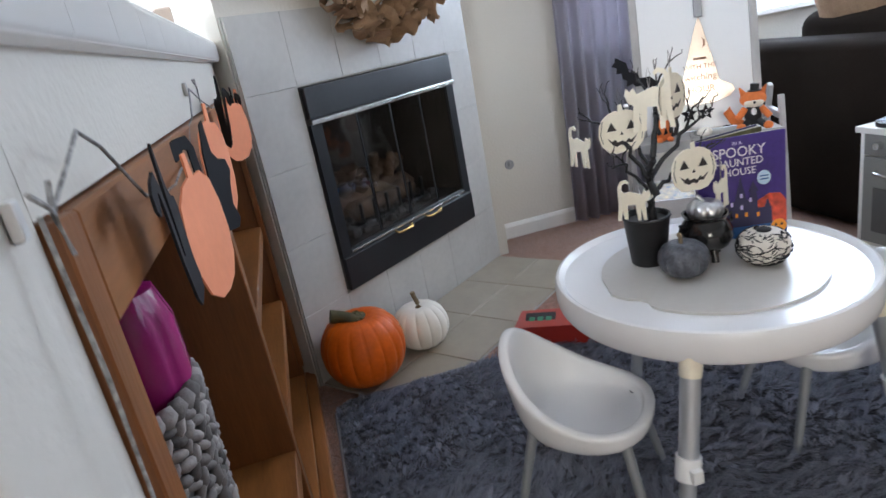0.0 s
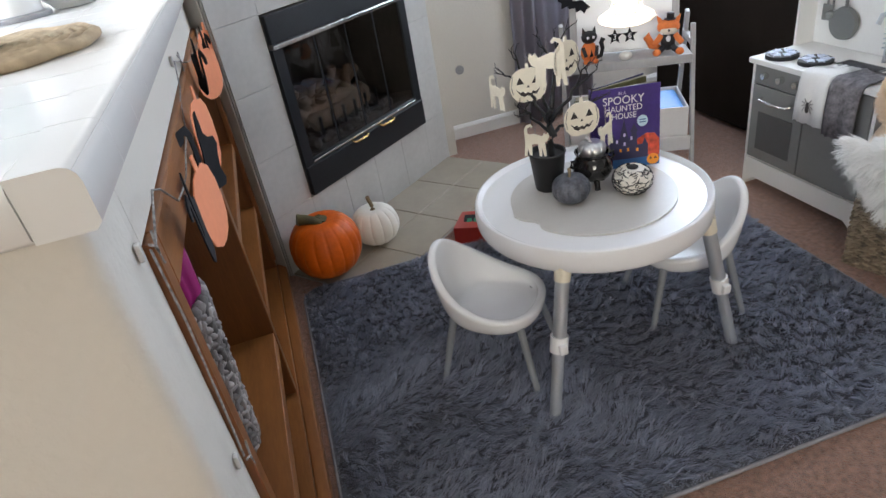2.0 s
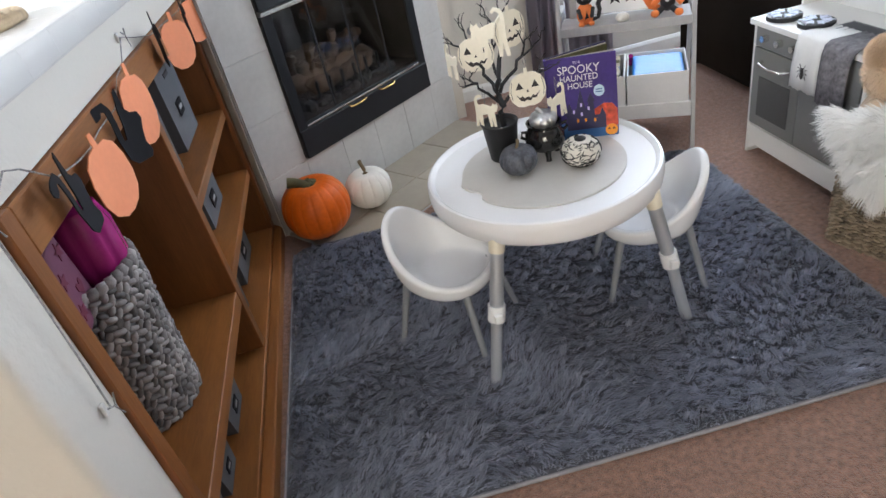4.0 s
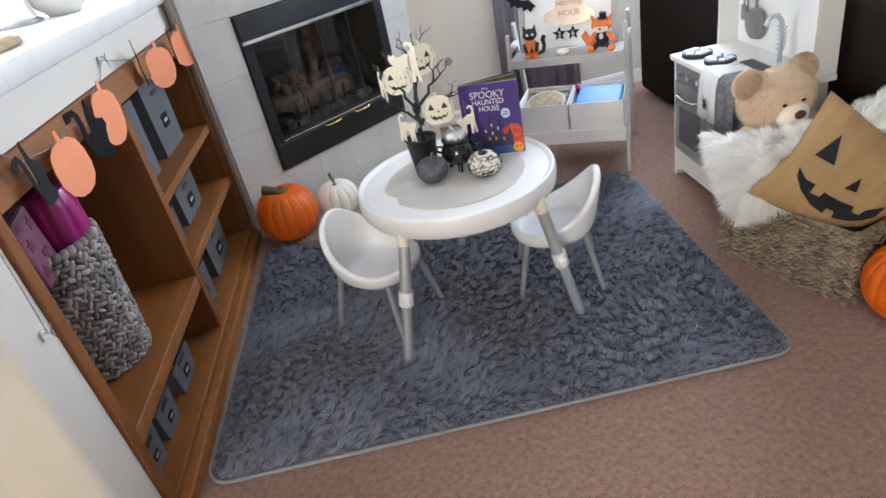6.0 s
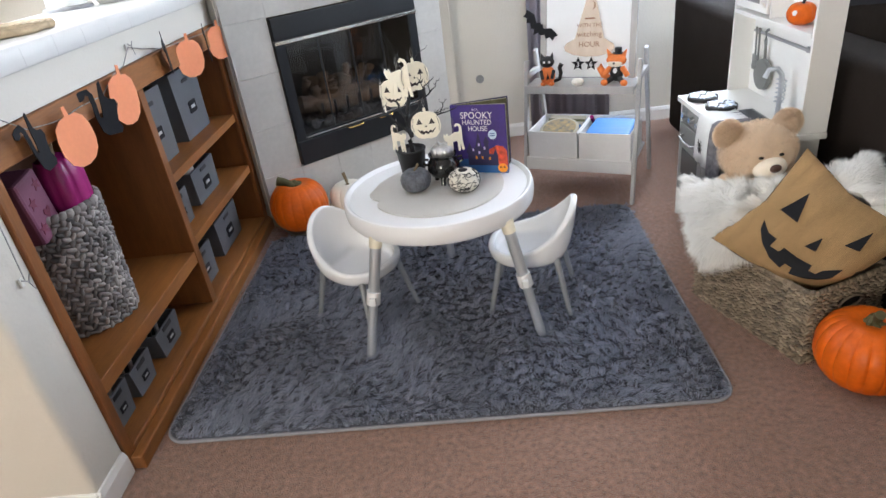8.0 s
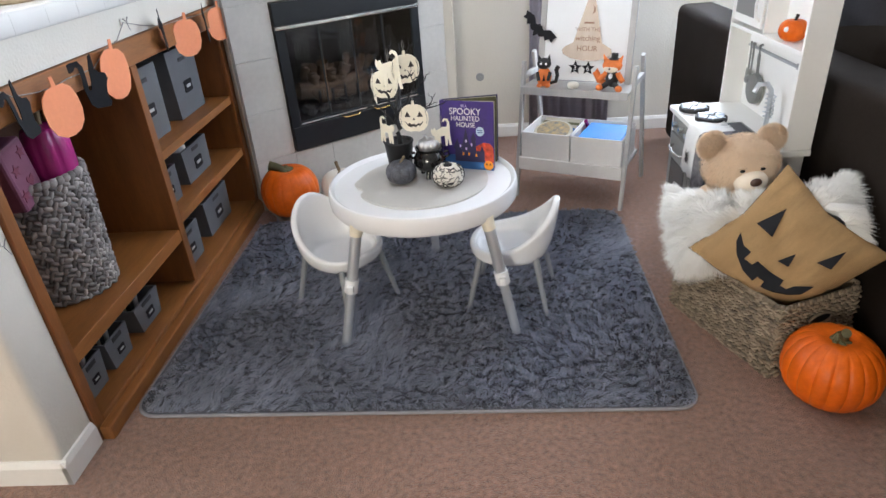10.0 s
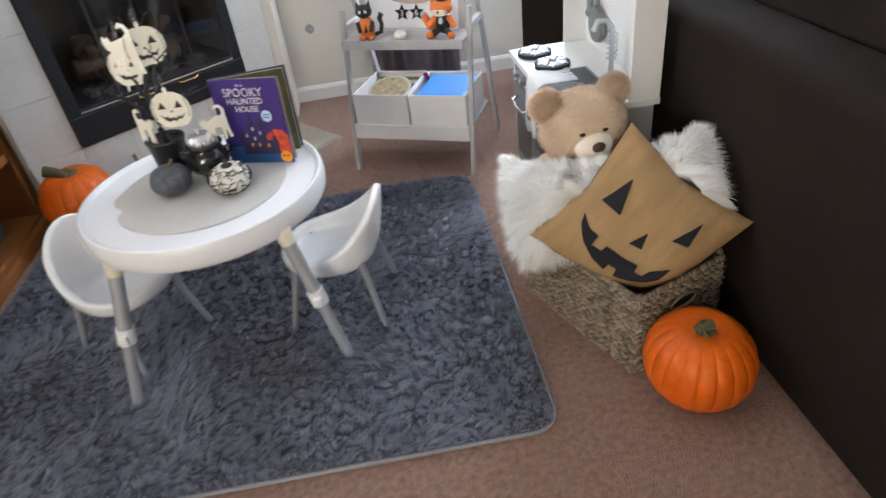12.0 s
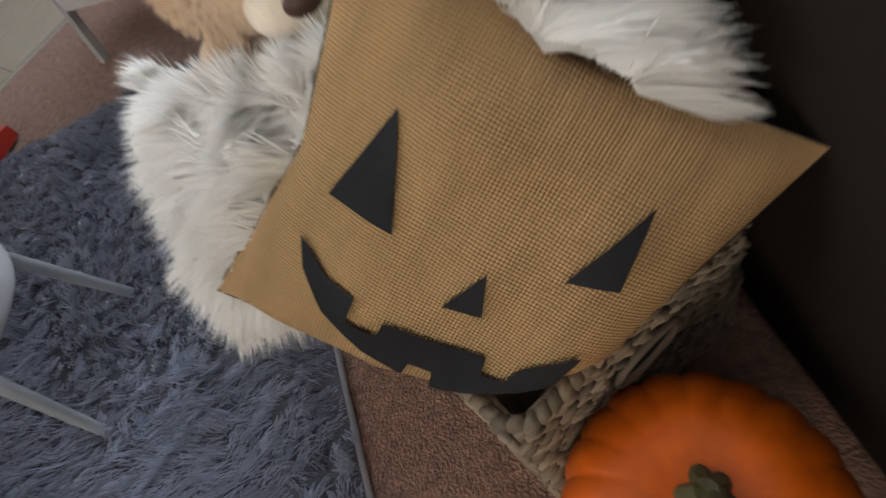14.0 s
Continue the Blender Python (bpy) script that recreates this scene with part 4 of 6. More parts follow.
# pop-up book standing open
book = thing("picture_book", "purple haunted house picture book standing open on the table", "book", pose(1.078, 1.001, TZ + 0.001, -2, 0, -19.5) @ Matrix.Diagonal((0.864, 1, 0.962, 1)))
BW, BH = 0.228, 0.262
part("front_cover", slab(0, BW, -0.002, 0.002, 0, BH, 0.0015, 1), PURPLE, book)
bm = prism(BM(), [(0.09, 0.02), (BW - 0.002, 0.02), (BW - 0.002, 0.085), (BW * 0.92, 0.105), (BW * 0.80, 0.108), (BW * 0.66, 0.092), (BW * 0.55, 0.06), (0.11, 0.045)], 0.0008, Matrix.Translation((0, -0.0026, 0)))
part("red_glow_print", bm, BOOKRED, book)
bm = prism(BM(), [(0.002, 0.0), (BW - 0.002, 0.0), (BW - 0.002, 0.03), (BW * 0.7, 0.038), (BW * 0.45, 0.030), (0.05, 0.055), (0.002, 0.05)], 0.0008, Matrix.Translation((0, -0.0034, 0)))
part("blue_ground_print", bm, BOOKBLUE, book)
bm = BM()
castle = [(0.070, 0.030), (0.070, 0.075), (0.064, 0.075), (0.078, 0.112), (0.088, 0.078), (0.088, 0.092), (0.094, 0.092), (0.106, 0.150), (0.116, 0.092), (0.122, 0.092), (0.124, 0.110), (0.120, 0.110), (0.130, 0.135), (0.140, 0.110), (0.136, 0.110), (0.138, 0.07), (0.150, 0.07), (0.156, 0.09), (0.164, 0.068), (0.164, 0.030)]
prism(bm, [(0.118 + 1.4 * (x - 0.115), 0.030 + 1.1 * (z - 0.030)) for x, z in castle], 0.0008, Matrix.Translation((0, -0.0042, 0)))
part("castle_print", bm, BOOKDARK, book, "dark haunted castle print")
for x, z in ((0.080, 0.085), (0.106, 0.105), (0.106, 0.075), (0.130, 0.092), (0.092, 0.055), (0.118, 0.055), (0.150, 0.052)):
    part("lit_window_print", slab(x - 0.0035, x + 0.0035, -0.0052, -0.0046, z, z + 0.011), BOOKORANGE if z < 0.06 else LILACINK, book)
part("sticker", rod(BM(), (0.168, -0.0030, 0.150), (0.168, -0.0044, 0.150), 0.018, 0.018, 28), BOOKPALE, book, "round pale sticker")
for k in range(2):
    part("sticker_line", slab(0.157, 0.179, -0.0052, -0.0044, 0.153 - k * 0.008, 0.156 - k * 0.008), BOOKBLUE, book)
part("corner_pumpkin_print", prism(BM(), oval(0.021, 0.018, 20, BW - 0.024, 0.020), 0.0008, Matrix.Translation((0, -0.0046, 0))), BOOKORANGE, book)
for x in (-0.008, 0.008):
    part("corner_face_print", prism(BM(), [(BW - 0.024 + x - 0.005, 0.021), (BW - 0.024 + x + 0.005, 0.021), (BW - 0.024 + x, 0.029)], 0.0008, Matrix.Translation((0, -0.0054, 0))), INK, book)
FACE = Matrix.Rotation(radians(90), 4, "X")
for body, size, z, x in (("IN A", 0.013, 0.244, 0.100), ("SPOOKY", 0.036, 0.222, 0.104), ("HAUNTED", 0.027, 0.196, 0.104), ("HOUSE", 0.026, 0.172, 0.126)):
    lettering(body, size, WHITEINK if size > 0.02 else LILACINK, book, Matrix.Translation((x - (0.02 if body == "HOUSE" else 0), -0.0036, z)) @ FACE)
part("spine", slab(-0.008, 0.0, -0.004, 0.022, 0, BH, 0.003), PURPLE, book)
for k, (ang, mt) in enumerate(((5, PAGES), (22, OLIVE), (24, PAGES), (26, BOOKDARK))):
    bm = slab(0, BW - 0.004 * (k < 3), 0.0, 0.003, 0.002 * (k < 3), BH - 0.003 * (k < 3))
    bmesh.ops.transform(bm, matrix=Matrix.Translation((0, 0.003 + 0.004 * k, 0)) @ Matrix.Rotation(radians(ang), 4, "Z"), verts=bm.verts)
    part("page" if k < 3 else "back_cover", bm, mt, book)

# ---------------- pumpkins on the floor ----------------
pumpkin("pumpkin", "large round orange pumpkin on the floor by the fireplace", (0.235, 1.728, 0.011), 0.150, 0.262, PUMPKIN, 17, 0.032, GREENSTEM, 0.16, 0.15, 1.6, seed=5)
pumpkin("pumpkin", "white ribbed pumpkin with a tan stem on the hearth", (0.470, 1.865, 0.011), 0.108, 0.175, WHITEPUMP, 13, 0.07, STEM, 0.36, 0.085, 0.2, seed=6)
pumpkin("pumpkin", "bright orange ribbed pumpkin on the carpet beside the basket", (2.207, 0.250, 0.0), 0.136, 0.232, PUMPKIN, 19, 0.042, GREENSTEM, 0.26, 0.095, 0.9, seed=7)

# red toy on the floor
toy = thing("toy_register", "red plastic toy with a dark digit panel on the hearth floor", "toy", pose(0.955, 1.668, 0.011, 0, 0, -28))
part("body", prism(BM(), [(-0.11, 0), (0.11, 0), (0.11, 0.035), (-0.11, 0.075)], 0.32, Matrix.Rotation(radians(90), 4, "Z")), REDTOY, toy)
bm = slab(-0.055, 0.055, -0.07, 0.03, 0.0, 0.006, 0.002)
bmesh.ops.transform(bm, matrix=Matrix.Translation((-0.075, -0.01, 0.058)) @ Matrix.Rotation(radians(10), 4, "X"), verts=bm.verts)
part("panel", bm, BLACK, toy)
for x in (-0.03, 0.0, 0.03):
    bm = slab(x - 0.010, x + 0.010, -0.03, 0.0, 0.006, 0.008)
    bmesh.ops.transform(bm, matrix=Matrix.Translation((-0.075, -0.01, 0.058)) @ Matrix.Rotation(radians(10), 4, "X"), verts=bm.verts)
    part("digit", bm, GREENLCD, toy)

# ---------------- seagrass basket with plush things ----------------
SB = Matrix.Translation((2.083, 0.345, 0)) @ Matrix.Rotation(math.atan2(0.37, 0.93), 4, "Z")
bin_ = thing("seagrass_basket", "square woven seagrass basket with cut-out handles on the carpet", "basket", SB)
L1, L2, BHT = 0.31, 0.47, 0.262
bm = BM()
for a in ((0.0, L1, 0.0, 0.012), (0.0, L1, L2 - 0.012, L2), (0.0, 0.012, 0.012, L2 - 0.012), (L1 - 0.012, L1, 0.012, L2 - 0.012)):
    box(bm, a[0], a[1], a[2], a[3], 0.0, BHT - 0.008)
box(bm, 0.01, L1 - 0.01, 0.01, L2 - 0.01, 0.0, 0.012)
part("frame", bm, SEAGRASS, bin_)
def lozenges(spots, m_of, name, material, parent, size, rings=5, seg=6):
    """Many small twisted strands as one mesh."""
    tmp = BM()
    bmesh.ops.create_uvsphere(tmp, u_segments=seg, v_segments=rings, radius=1.0)
    co = np.array([v.co[:] for v in tmp.verts])
    fs = [[v.index for v in f.verts] for f in tmp.faces]
    tmp.free()
    vs, out = [], []
    for i, s in enumerate(spots):
        m = np.array(m_of(s, i))
        p = co * np.array(size) @ m[:3, :3].T + m[:3, 3]
        out += [[k + len(co) * i for k in f] for f in fs]
        vs.append(p)
    me = bpy.data.meshes.new(name)
    me.from_pydata(np.concatenate(vs).tolist(), [], out)
    me.polygons.foreach_set("use_smooth", [True] * len(me.polygons))
    me.materials.append(material)
    ob = new(name, me)
    ob.parent = parent
    return tagged(ob, kind="stuff")


rs = random.Random(9)
spots = []
for z in range(26):
    zz = 0.006 + z * 0.0097
    off = 0.0105 * (z % 2)
    for side, length in (("f", L1), ("b", L1), ("l", L2), ("r", L2)):
        k = 0
        while 0.006 + off + k * 0.021 < length - 0.004:
            u = 0.006 + off + k * 0.021
            if not (side in "fb" and abs(u - L1 / 2) < 0.05 and 0.165 < zz < 0.205):
                spots.append((side, u, zz))
            k += 1


def strand(s, i):
    side, u, z = s
    j = rs.uniform(-0.002, 0.002)
    tw = radians(rs.uniform(4, 30)) * (1 if int(z / 0.0097) % 2 else -1)
    u += rs.uniform(-0.004, 0.004)
    z += rs.uniform(-0.0025, 0.0025)
    if side == "f":
        return pose(u, -0.004 + j, z) @ Matrix.Rotation(tw, 4, "Y")
    if side == "b":
        return pose(u, L2 + 0.004 + j, z) @ Matrix.Rotation(tw, 4, "Y")
    if side == "l":
        return pose(-0.004 + j, u, z, 0, 0, 90) @ Matrix.Rotation(tw, 4, "Y")
    return pose(L1 + 0.004 + j, u, z, 0, 0, 90) @ Matrix.Rotation(tw, 4, "Y")


lozenges(spots, strand, "weave", SEAGRASS, bin_, (0.0138, 0.0058, 0.0046))
rim = [(x, y, BHT - 0.006) for x, y in ((0.02, 0.0), (L1 - 0.02, 0.0), (L1, 0.02), (L1, L2 - 0.02), (L1 - 0.02, L2), (0.02, L2), (0.0, L2 - 0.02), (0.0, 0.02))]
spots = []
for a, b in zip(rim, rim[1:] + rim[:1]):
    n = max(2, int((Vector(b) - Vector(a)).length / 0.014))
    spots += [(Vector(a).lerp(Vector(b), k / n), math.atan2(b[1] - a[1], b[0] - a[0])) for k in range(n)]
lozenges(spots, lambda s, i: Matrix.Translation(s[0]) @ Matrix.Rotation(s[1], 4, "Z") @ Matrix.Rotation(radians(28), 4, "Z"), "rim_braid", SEAGRASS, bin_, (0.013, 0.0085, 0.0095))
part("handle_hole", prism(BM(), oval(0.042, 0.017, 20, L1 / 2, 0.186), 0.022, Matrix.Translation((0, 0.002, 0))), BLACK, bin_, "dark cut-out handle opening")
bm = BM()
tubering = [(L1 / 2 + 0.045 * math.cos(a), -0.010, 0.186 + 0.020 * math.sin(a)) for a in [math.tau * k / 20 for k in range(22)]]
part("handle_binding", tube(bm, tubering, 0.005, 6), SEAGRASS, bin_, "", 60)


def shag(name, shapes, parent, n, length, width, material, seed, down=0.35, keep=None, box_=1.0, curl=16, wild=0.9):
    """Hairs scattered over ellipsoids given as centre, radii and turn."""
    rr = np.random.RandomState(seed)
    roots, dirs, outs = [], [], []
    for c, r, turn in shapes:
        q = rr.normal(size=(n, 3))
        q /= np.linalg.norm(q, axis=1)[:, None]
        q = q[q[:, 2] > -0.75]
        m = np.array(Matrix.Rotation(radians(turn), 3, "Z"))
        p = (np.sign(q) * abs(q) ** box_ * np.array(r)) @ m.T + np.array(c)
        nn = (q / np.array(r)) @ m.T
        nn /= np.linalg.norm(nn, axis=1)[:, None]
        clump = np.array([noise.noise_vector(Vector(x) * curl)[:] for x in p])
        d = nn + clump * wild + rr.normal(0, 0.22, nn.shape) + np.array([0, 0, -down])
        roots.append(p)
        outs.append(nn)
        dirs.append(d / np.linalg.norm(d, axis=1)[:, None])
    roots, dirs, outs = np.concatenate(roots), np.concatenate(dirs), np.concatenate(outs)
    if keep:
        ok_ = np.array([keep(a, b, length) for a, b in zip(roots, dirs)])
        roots, dirs, outs = roots[ok_], dirs[ok_], outs[ok_]
    return blades(name, roots, dirs, rr.uniform(0.6, 1.1, len(roots)) * length, width, material, parent, droop=0.25, facing=outs)


ZL = Vector((0.76, 0.17, 0.63)).normalized()
XL = Vector((0.61, -0.63, -0.49))
XL = (XL - ZL * XL.dot(ZL)).normalized()
YL = ZL.cross(XL)
PM = Matrix(((XL.x, YL.x, ZL.x, 2.128), (XL.y, YL.y, ZL.y, 0.486), (XL.z, YL.z, ZL.z, 0.374), (0, 0, 0, 1)))
PINV = PM.inverted()


def clear_of_pillow(a, d, length):
    """Drops a hair that starts before the pillow, and bends one that would run into it."""
    r = PINV @ Vector(a)
    if abs(r.x) < 0.172 and abs(r.z) < 0.172 and r.y < -0.02:
        return False
    t = PINV @ Vector(a + d * length)
    if abs(t.x) < 0.205 and abs(t.z) < 0.205 and t.y < -0.015:
        w = PINV.to_3x3() @ Vector(d)
        w.y = abs(w.y) * 0.5
        if abs(r.x) > abs(r.z):
            w.x = math.copysign(abs(w.x) * 0.5 + 0.5, r.x)
        else:
            w.z = math.copysign(abs(w.z) * 0.5 + 0.5, r.z)
        d[:] = (PM.to_3x3() @ w).normalized()[:]
    return True


fur = thing("fur_pillow", "square white pillow of long faux fur in the basket", "pillow")
FC = [Vector(p) for p in ((1.868, 0.600, 0.290), (2.300, 0.455, 0.440), (1.893, 0.822, 0.440), (2.338, 0.622, 0.530))]
FUP = (FC[1] - FC[0]).cross(FC[2] - FC[0]).normalized()


def fur_spot(u, v, side):
    """A spot on the slumped square pillow; u and v run from -1 to 1, its upper edge sags in the middle."""
    a, b = (u + 1) / 2, (v + 1) / 2
    p = FC[0].lerp(FC[1], a).lerp(FC[2].lerp(FC[3], a), b)
    up = (FC[2] - FC[0]).normalized()
    p = p - up * 0.085 * b * b * max(0.0, 1 - u * u)
    puff = max(0.0, (1 - u ** 4) * (1 - v ** 4)) ** 0.5
    return p + FUP * side * 0.062 * puff * (1 + 0.25 * noise.noise((u * 3, v * 3, side)))


bm = BM()
n = 26
for side in (1, -1):
    g = [[bm.verts.new(fur_spot(-1 + 2 * i / n, -1 + 2 * k / n, side)) for k in range(n + 1)] for i in range(n + 1)]
    for i in range(n):
        for k in range(n):
            bm.faces.new((g[i][k], g[i + 1][k], g[i + 1][k + 1], g[i][k + 1]))
bmesh.ops.remove_doubles(bm, verts=bm.verts, dist=0.0005)
near = [PINV @ v.co for v in bm.verts]
bmesh.ops.delete(bm, geom=[v for v, r_ in zip(bm.verts[:], near) if abs(r_.x) < 0.19 and abs(r_.z) < 0.19 and r_.y < 0.012], context="VERTS")
bmesh.ops.recalc_face_normals(bm, faces=bm.faces)
part("cover", bm, WHITEFUR, fur, "", 80)
rr = np.random.RandomState(3)
roots, dirs, faces_ = [], [], []
for u, v in rr.uniform(-1, 1, (44000, 2)):
    edge = rr.uniform() < 0.30
    if edge:
        q = rr.uniform(0.88, 1.0) * (1 if rr.uniform() < 0.5 else -1)
        u, v = (q, v) if rr.uniform() < 0.45 else (u, q)
    side = -1 if rr.uniform() < (0.40 if edge else 0.12) else 1
    p = fur_spot(u, v, side)
    flat = (FC[1] - FC[0]).normalized() * u * abs(u) ** 2 + (FC[2] - FC[0]).normalized() * v * abs(v) ** 2
    d = FUP * side * (0.55 - 0.35 * max(abs(u), abs(v)) ** 6) + flat * 1.05 + noise.noise_vector(p * 34) * 1.15 + Vector(rr.normal(0, 0.12, 3)) + Vector((-0.10, -0.10, -0.15))
    roots.append(p[:])
    dirs.append(d.normalized()[:])
    faces_.append((FUP * side * (1.2 - max(abs(u), abs(v)) ** 4) + flat * 0.6)[:])
roots, dirs, faces_ = np.array(roots), np.array(dirs), np.array(faces_)
ok = np.array([clear_of_pillow(a, b, 0.06) for a, b in zip(roots, dirs)])
roots, dirs, faces_ = roots[ok], dirs[ok], faces_[ok]
blades("long_hair", roots, dirs, rr.uniform(0.040, 0.078, len(roots)), 0.0017, WHITEFUR, fur, droop=0.22, facing=faces_)

bear = thing("teddy_bear", "tan plush teddy bear sitting in the basket", "teddy bear", pose(2.078, 0.782, 0.556, 4, -3, 4))
bm = ball(BM(), (0, 0, -0.004), 1, 0.132, 0.105, 0.103, 36, 24)
for v in bm.verts:
    if v.co.z < 0:
        v.co.x *= 1.0 + 0.10 * min(1, -v.co.z / 0.08)
    v.co += noise.noise_vector(v.co * 9) * 0.006
part("head", bm, BEAR, bear, "", 60)
for s in (-1, 1):
    ear = part("ear", ball(BM(), (s * 0.108, 0.012, 0.078), 1, 0.046, 0.030, 0.046, 24, 16), BEAR, bear, "", 60)
    part("inner_ear", ball(BM(), (s * 0.108, -0.012, 0.076), 1, 0.030, 0.010, 0.030, 20, 12), BEAR, ear, "", 60)
    part("eye", ball(BM(), (s * 0.036, -0.097, 0.012), 0.0082, 1.2, 0.7, 0.7, 14, 10), GLOSSBLACK, bear, "", 60)
    part("brow", tube(BM(), [(s * 0.024, -0.101, 0.022), (s * 0.037, -0.100, 0.027), (s * 0.050, -0.094, 0.023)], [0.003, 0.0045, 0.003], 6), BEAR, bear, "", 60)
bear.scale = (0.9, 0.9, 0.9)
muz = part("muzzle", ball(BM(), (0, -0.094, -0.034), 1, 0.060, 0.040, 0.044, 28, 18), BEARPALE, bear, "pale cream muzzle", 60)
part("nose", ball(BM(), (0.0, -0.133, -0.020), 1, 0.021, 0.012, 0.016, 18, 12), NOSE, muz, "dark brown nose", 60)
part("torso", ball(BM(), (-0.01, 0.01, -0.20), 1, 0.12, 0.09, 0.14, 28, 18), BEAR, bear, "", 60)
for s in (-1, 1):
    part("arm", ball(BM(), (s * 0.12, -0.02, -0.16), 1, 0.045, 0.05, 0.09, 18, 12), BEAR, bear, "", 60)
shag("fuzz", [((0, 0, -0.004), (0.134, 0.106, 0.104), 0), ((0.108, 0.012, 0.078), (0.045, 0.030, 0.046), 0), ((-0.108, 0.012, 0.078), (0.045, 0.030, 0.046), 0)], bear, 8000, 0.016, 0.0008, BEAR, 8, 0.3, lambda a, b, ln: not (a[1] < -0.055 and abs(a[0]) < 0.075 and a[2] < 0.045))

pil = thing("pumpkin_pillow", "tan burlap pillow with a black jack-o-lantern face", "pillow", PM)
TH = 0.062
PR = PM.to_3x3()


def tuck(bm_):
    """Bends the lowest corner back inside the basket's rim."""
    for v in bm_.verts:
        low = 0.300 - (PM @ v.co).z
        if low > 0:
            v.co += PR.inverted() @ Vector((0.25, 0.80, 0.0)) * low * 1.35
    return bm_


part("front_cover", tuck(cushion(0.194, 0.194, TH, 24, 0.15, (-1,))), BURLAP, pil, "tan burlap front", 70)
part("back_cover", tuck(cushion(0.1955, 0.1955, TH * 0.8, 24, 0.15, (1,))), BLACKPAPER, pil, "black fabric back", 70)


def puffed(pts, off=0.0038):
    """A flat patch that follows the bulge of the pillow's front, split into a fine grid."""
    bm = BM()
    f = bm.faces.new([bm.verts.new((x, 0, z)) for x, z in pts])
    bmesh.ops.triangulate(bm, faces=[f])
    bmesh.ops.subdivide_edges(bm, edges=bm.edges[:], cuts=6, use_grid_fill=True)
    for v in bm.verts:
        u, w = v.co.x / 0.192, v.co.z / 0.192
        puff = max(0.0, (1 - min(1, u * u)) * (1 - min(1, w * w))) ** 0.42
        v.co.y = -TH * puff + 0.006 * noise.noise((u * 2.3, w * 2.3, -1)) * puff * 2 - off
    bmesh.ops.recalc_face_normals(bm, faces=bm.faces)
    return tuck(bm)


part("eye_patch", puffed([(-0.091, 0.084), (-0.114, -0.006), (-0.053, -0.006)]), BLACKPAPER, pil, "black felt eye")
part("eye_patch", puffed([(0.107, 0.109), (0.080, 0.028), (0.119, 0.042)]), BLACKPAPER, pil, "black felt eye")
part("nose_patch", puffed([(0.026, 0.006), (0.008, -0.044), (0.041, -0.035)]), BLACKPAPER, pil, "black felt nose")
MOUTH = [(-0.124, -0.056), (-0.088, -0.078), (-0.058, -0.078), (-0.057, -0.106), (-0.028, -0.102), (-0.026, -0.084), (0.021, -0.080), (0.062, -0.070), (0.066, -0.088), (0.090, -0.082), (0.092, -0.062), (0.127, -0.024),
         (0.123, -0.062), (0.106, -0.094), (0.074, -0.118), (0.034, -0.130), (0.033, -0.112), (0.008, -0.116), (0.007, -0.134), (-0.034, -0.132), (-0.081, -0.112), (-0.112, -0.084)]
part("mouth_patch", puffed(MOUTH), BLACKPAPER, pil, "black felt mouth")

# ---------------- easel with storage bins ----------------
EM = pose(1.405, 1.835, 0, 0, 0, -26)
easel = thing("easel", "grey washed wooden children's easel with whiteboard and shelf", "easel", EM)
EW = 0.545


def beam(p0, p1, w, d, name, material=None, label=""):
    p0, p1 = Vector(p0), Vector(p1)
    v = p1 - p0
    z = v.normalized()
    x = Vector((1, 0, 0)) if abs(z.x) < 0.9 else Vector((0, 1, 0))
    x = (x - z * x.dot(z)).normalized()
    y = z.cross(x)
    m = Matrix(((x.x, y.x, z.x, p0.x), (x.y, y.y, z.y, p0.y), (x.z, y.z, z.z, p0.z), (0, 0, 0, 1)))
    bm = slab(-w / 2, w / 2, -d / 2, d / 2, 0, v.length, 0.003, 2)
    bmesh.ops.transform(bm, matrix=m, verts=bm.verts)
    return part(name, bm, material or EASELGREY, easel, label)


for x in (0.0, EW):
    beam((x, 0.0, 0.0), (x, 0.125, 0.675), 0.018, 0.030, "front_leg")
    beam((x, 0.47, 0.0), (x, 0.255, 0.70), 0.018, 0.030, "rear_leg")
    beam((x, 0.10, 0.600), (x, 0.30, 0.600), 0.022, 0.026, "side_bar")
part("shelf", slab(0.012, EW - 0.012, 0.045, 0.215, 0.548, 0.566, 0.002), EASELGREY, easel)
part("shelf_lip", slab(0.012, EW - 0.012, 0.034, 0.044, 0.535, 0.572, 0.002), EASELGREY, easel)
part("lower_apron", slab(0.010, EW - 0.010, 0.012, 0.026, 0.150, 0.215, 0.002), BINWHITE, easel, "pale lower front board")
part("lower_tray", slab(0.010, EW - 0.010, 0.027, 0.36, 0.178, 0.192), EASELGREY, easel)
beam((0.03, 0.40, 0.17), (EW - 0.03, 0.40, 0.17), 0.02, 0.03, "rear_rail")
for x in (0.055, EW - 0.055):
    beam((x, 0.205, 0.566), (x, 0.315, 1.240), 0.030, 0.020, "board_upright")
BT = Matrix.Translation((0, 0.205, 0.566)) @ Matrix.Rotation(math.atan2(-0.11, 0.674), 4, "X")
bm = slab(0.070, EW - 0.070, -0.006, 0.004, 0.006, 0.66, 0.001, 1)
bmesh.ops.transform(bm, matrix=BT, verts=bm.verts)
part("whiteboard", bm, BOARDWHITE, easel, "glossy white drawing board")
bm = slab(0.04, EW - 0.04, -0.012, 0.012, 0.66, 0.70, 0.003)
bmesh.ops.transform(bm, matrix=BT, verts=bm.verts)
part("top_rail", bm, EASELGREY, easel)
bm = slab(0.12, EW - 0.12, -0.022, -0.012, 0.630, 0.664, 0.003)
bmesh.ops.transform(bm, matrix=BT, verts=bm.verts)
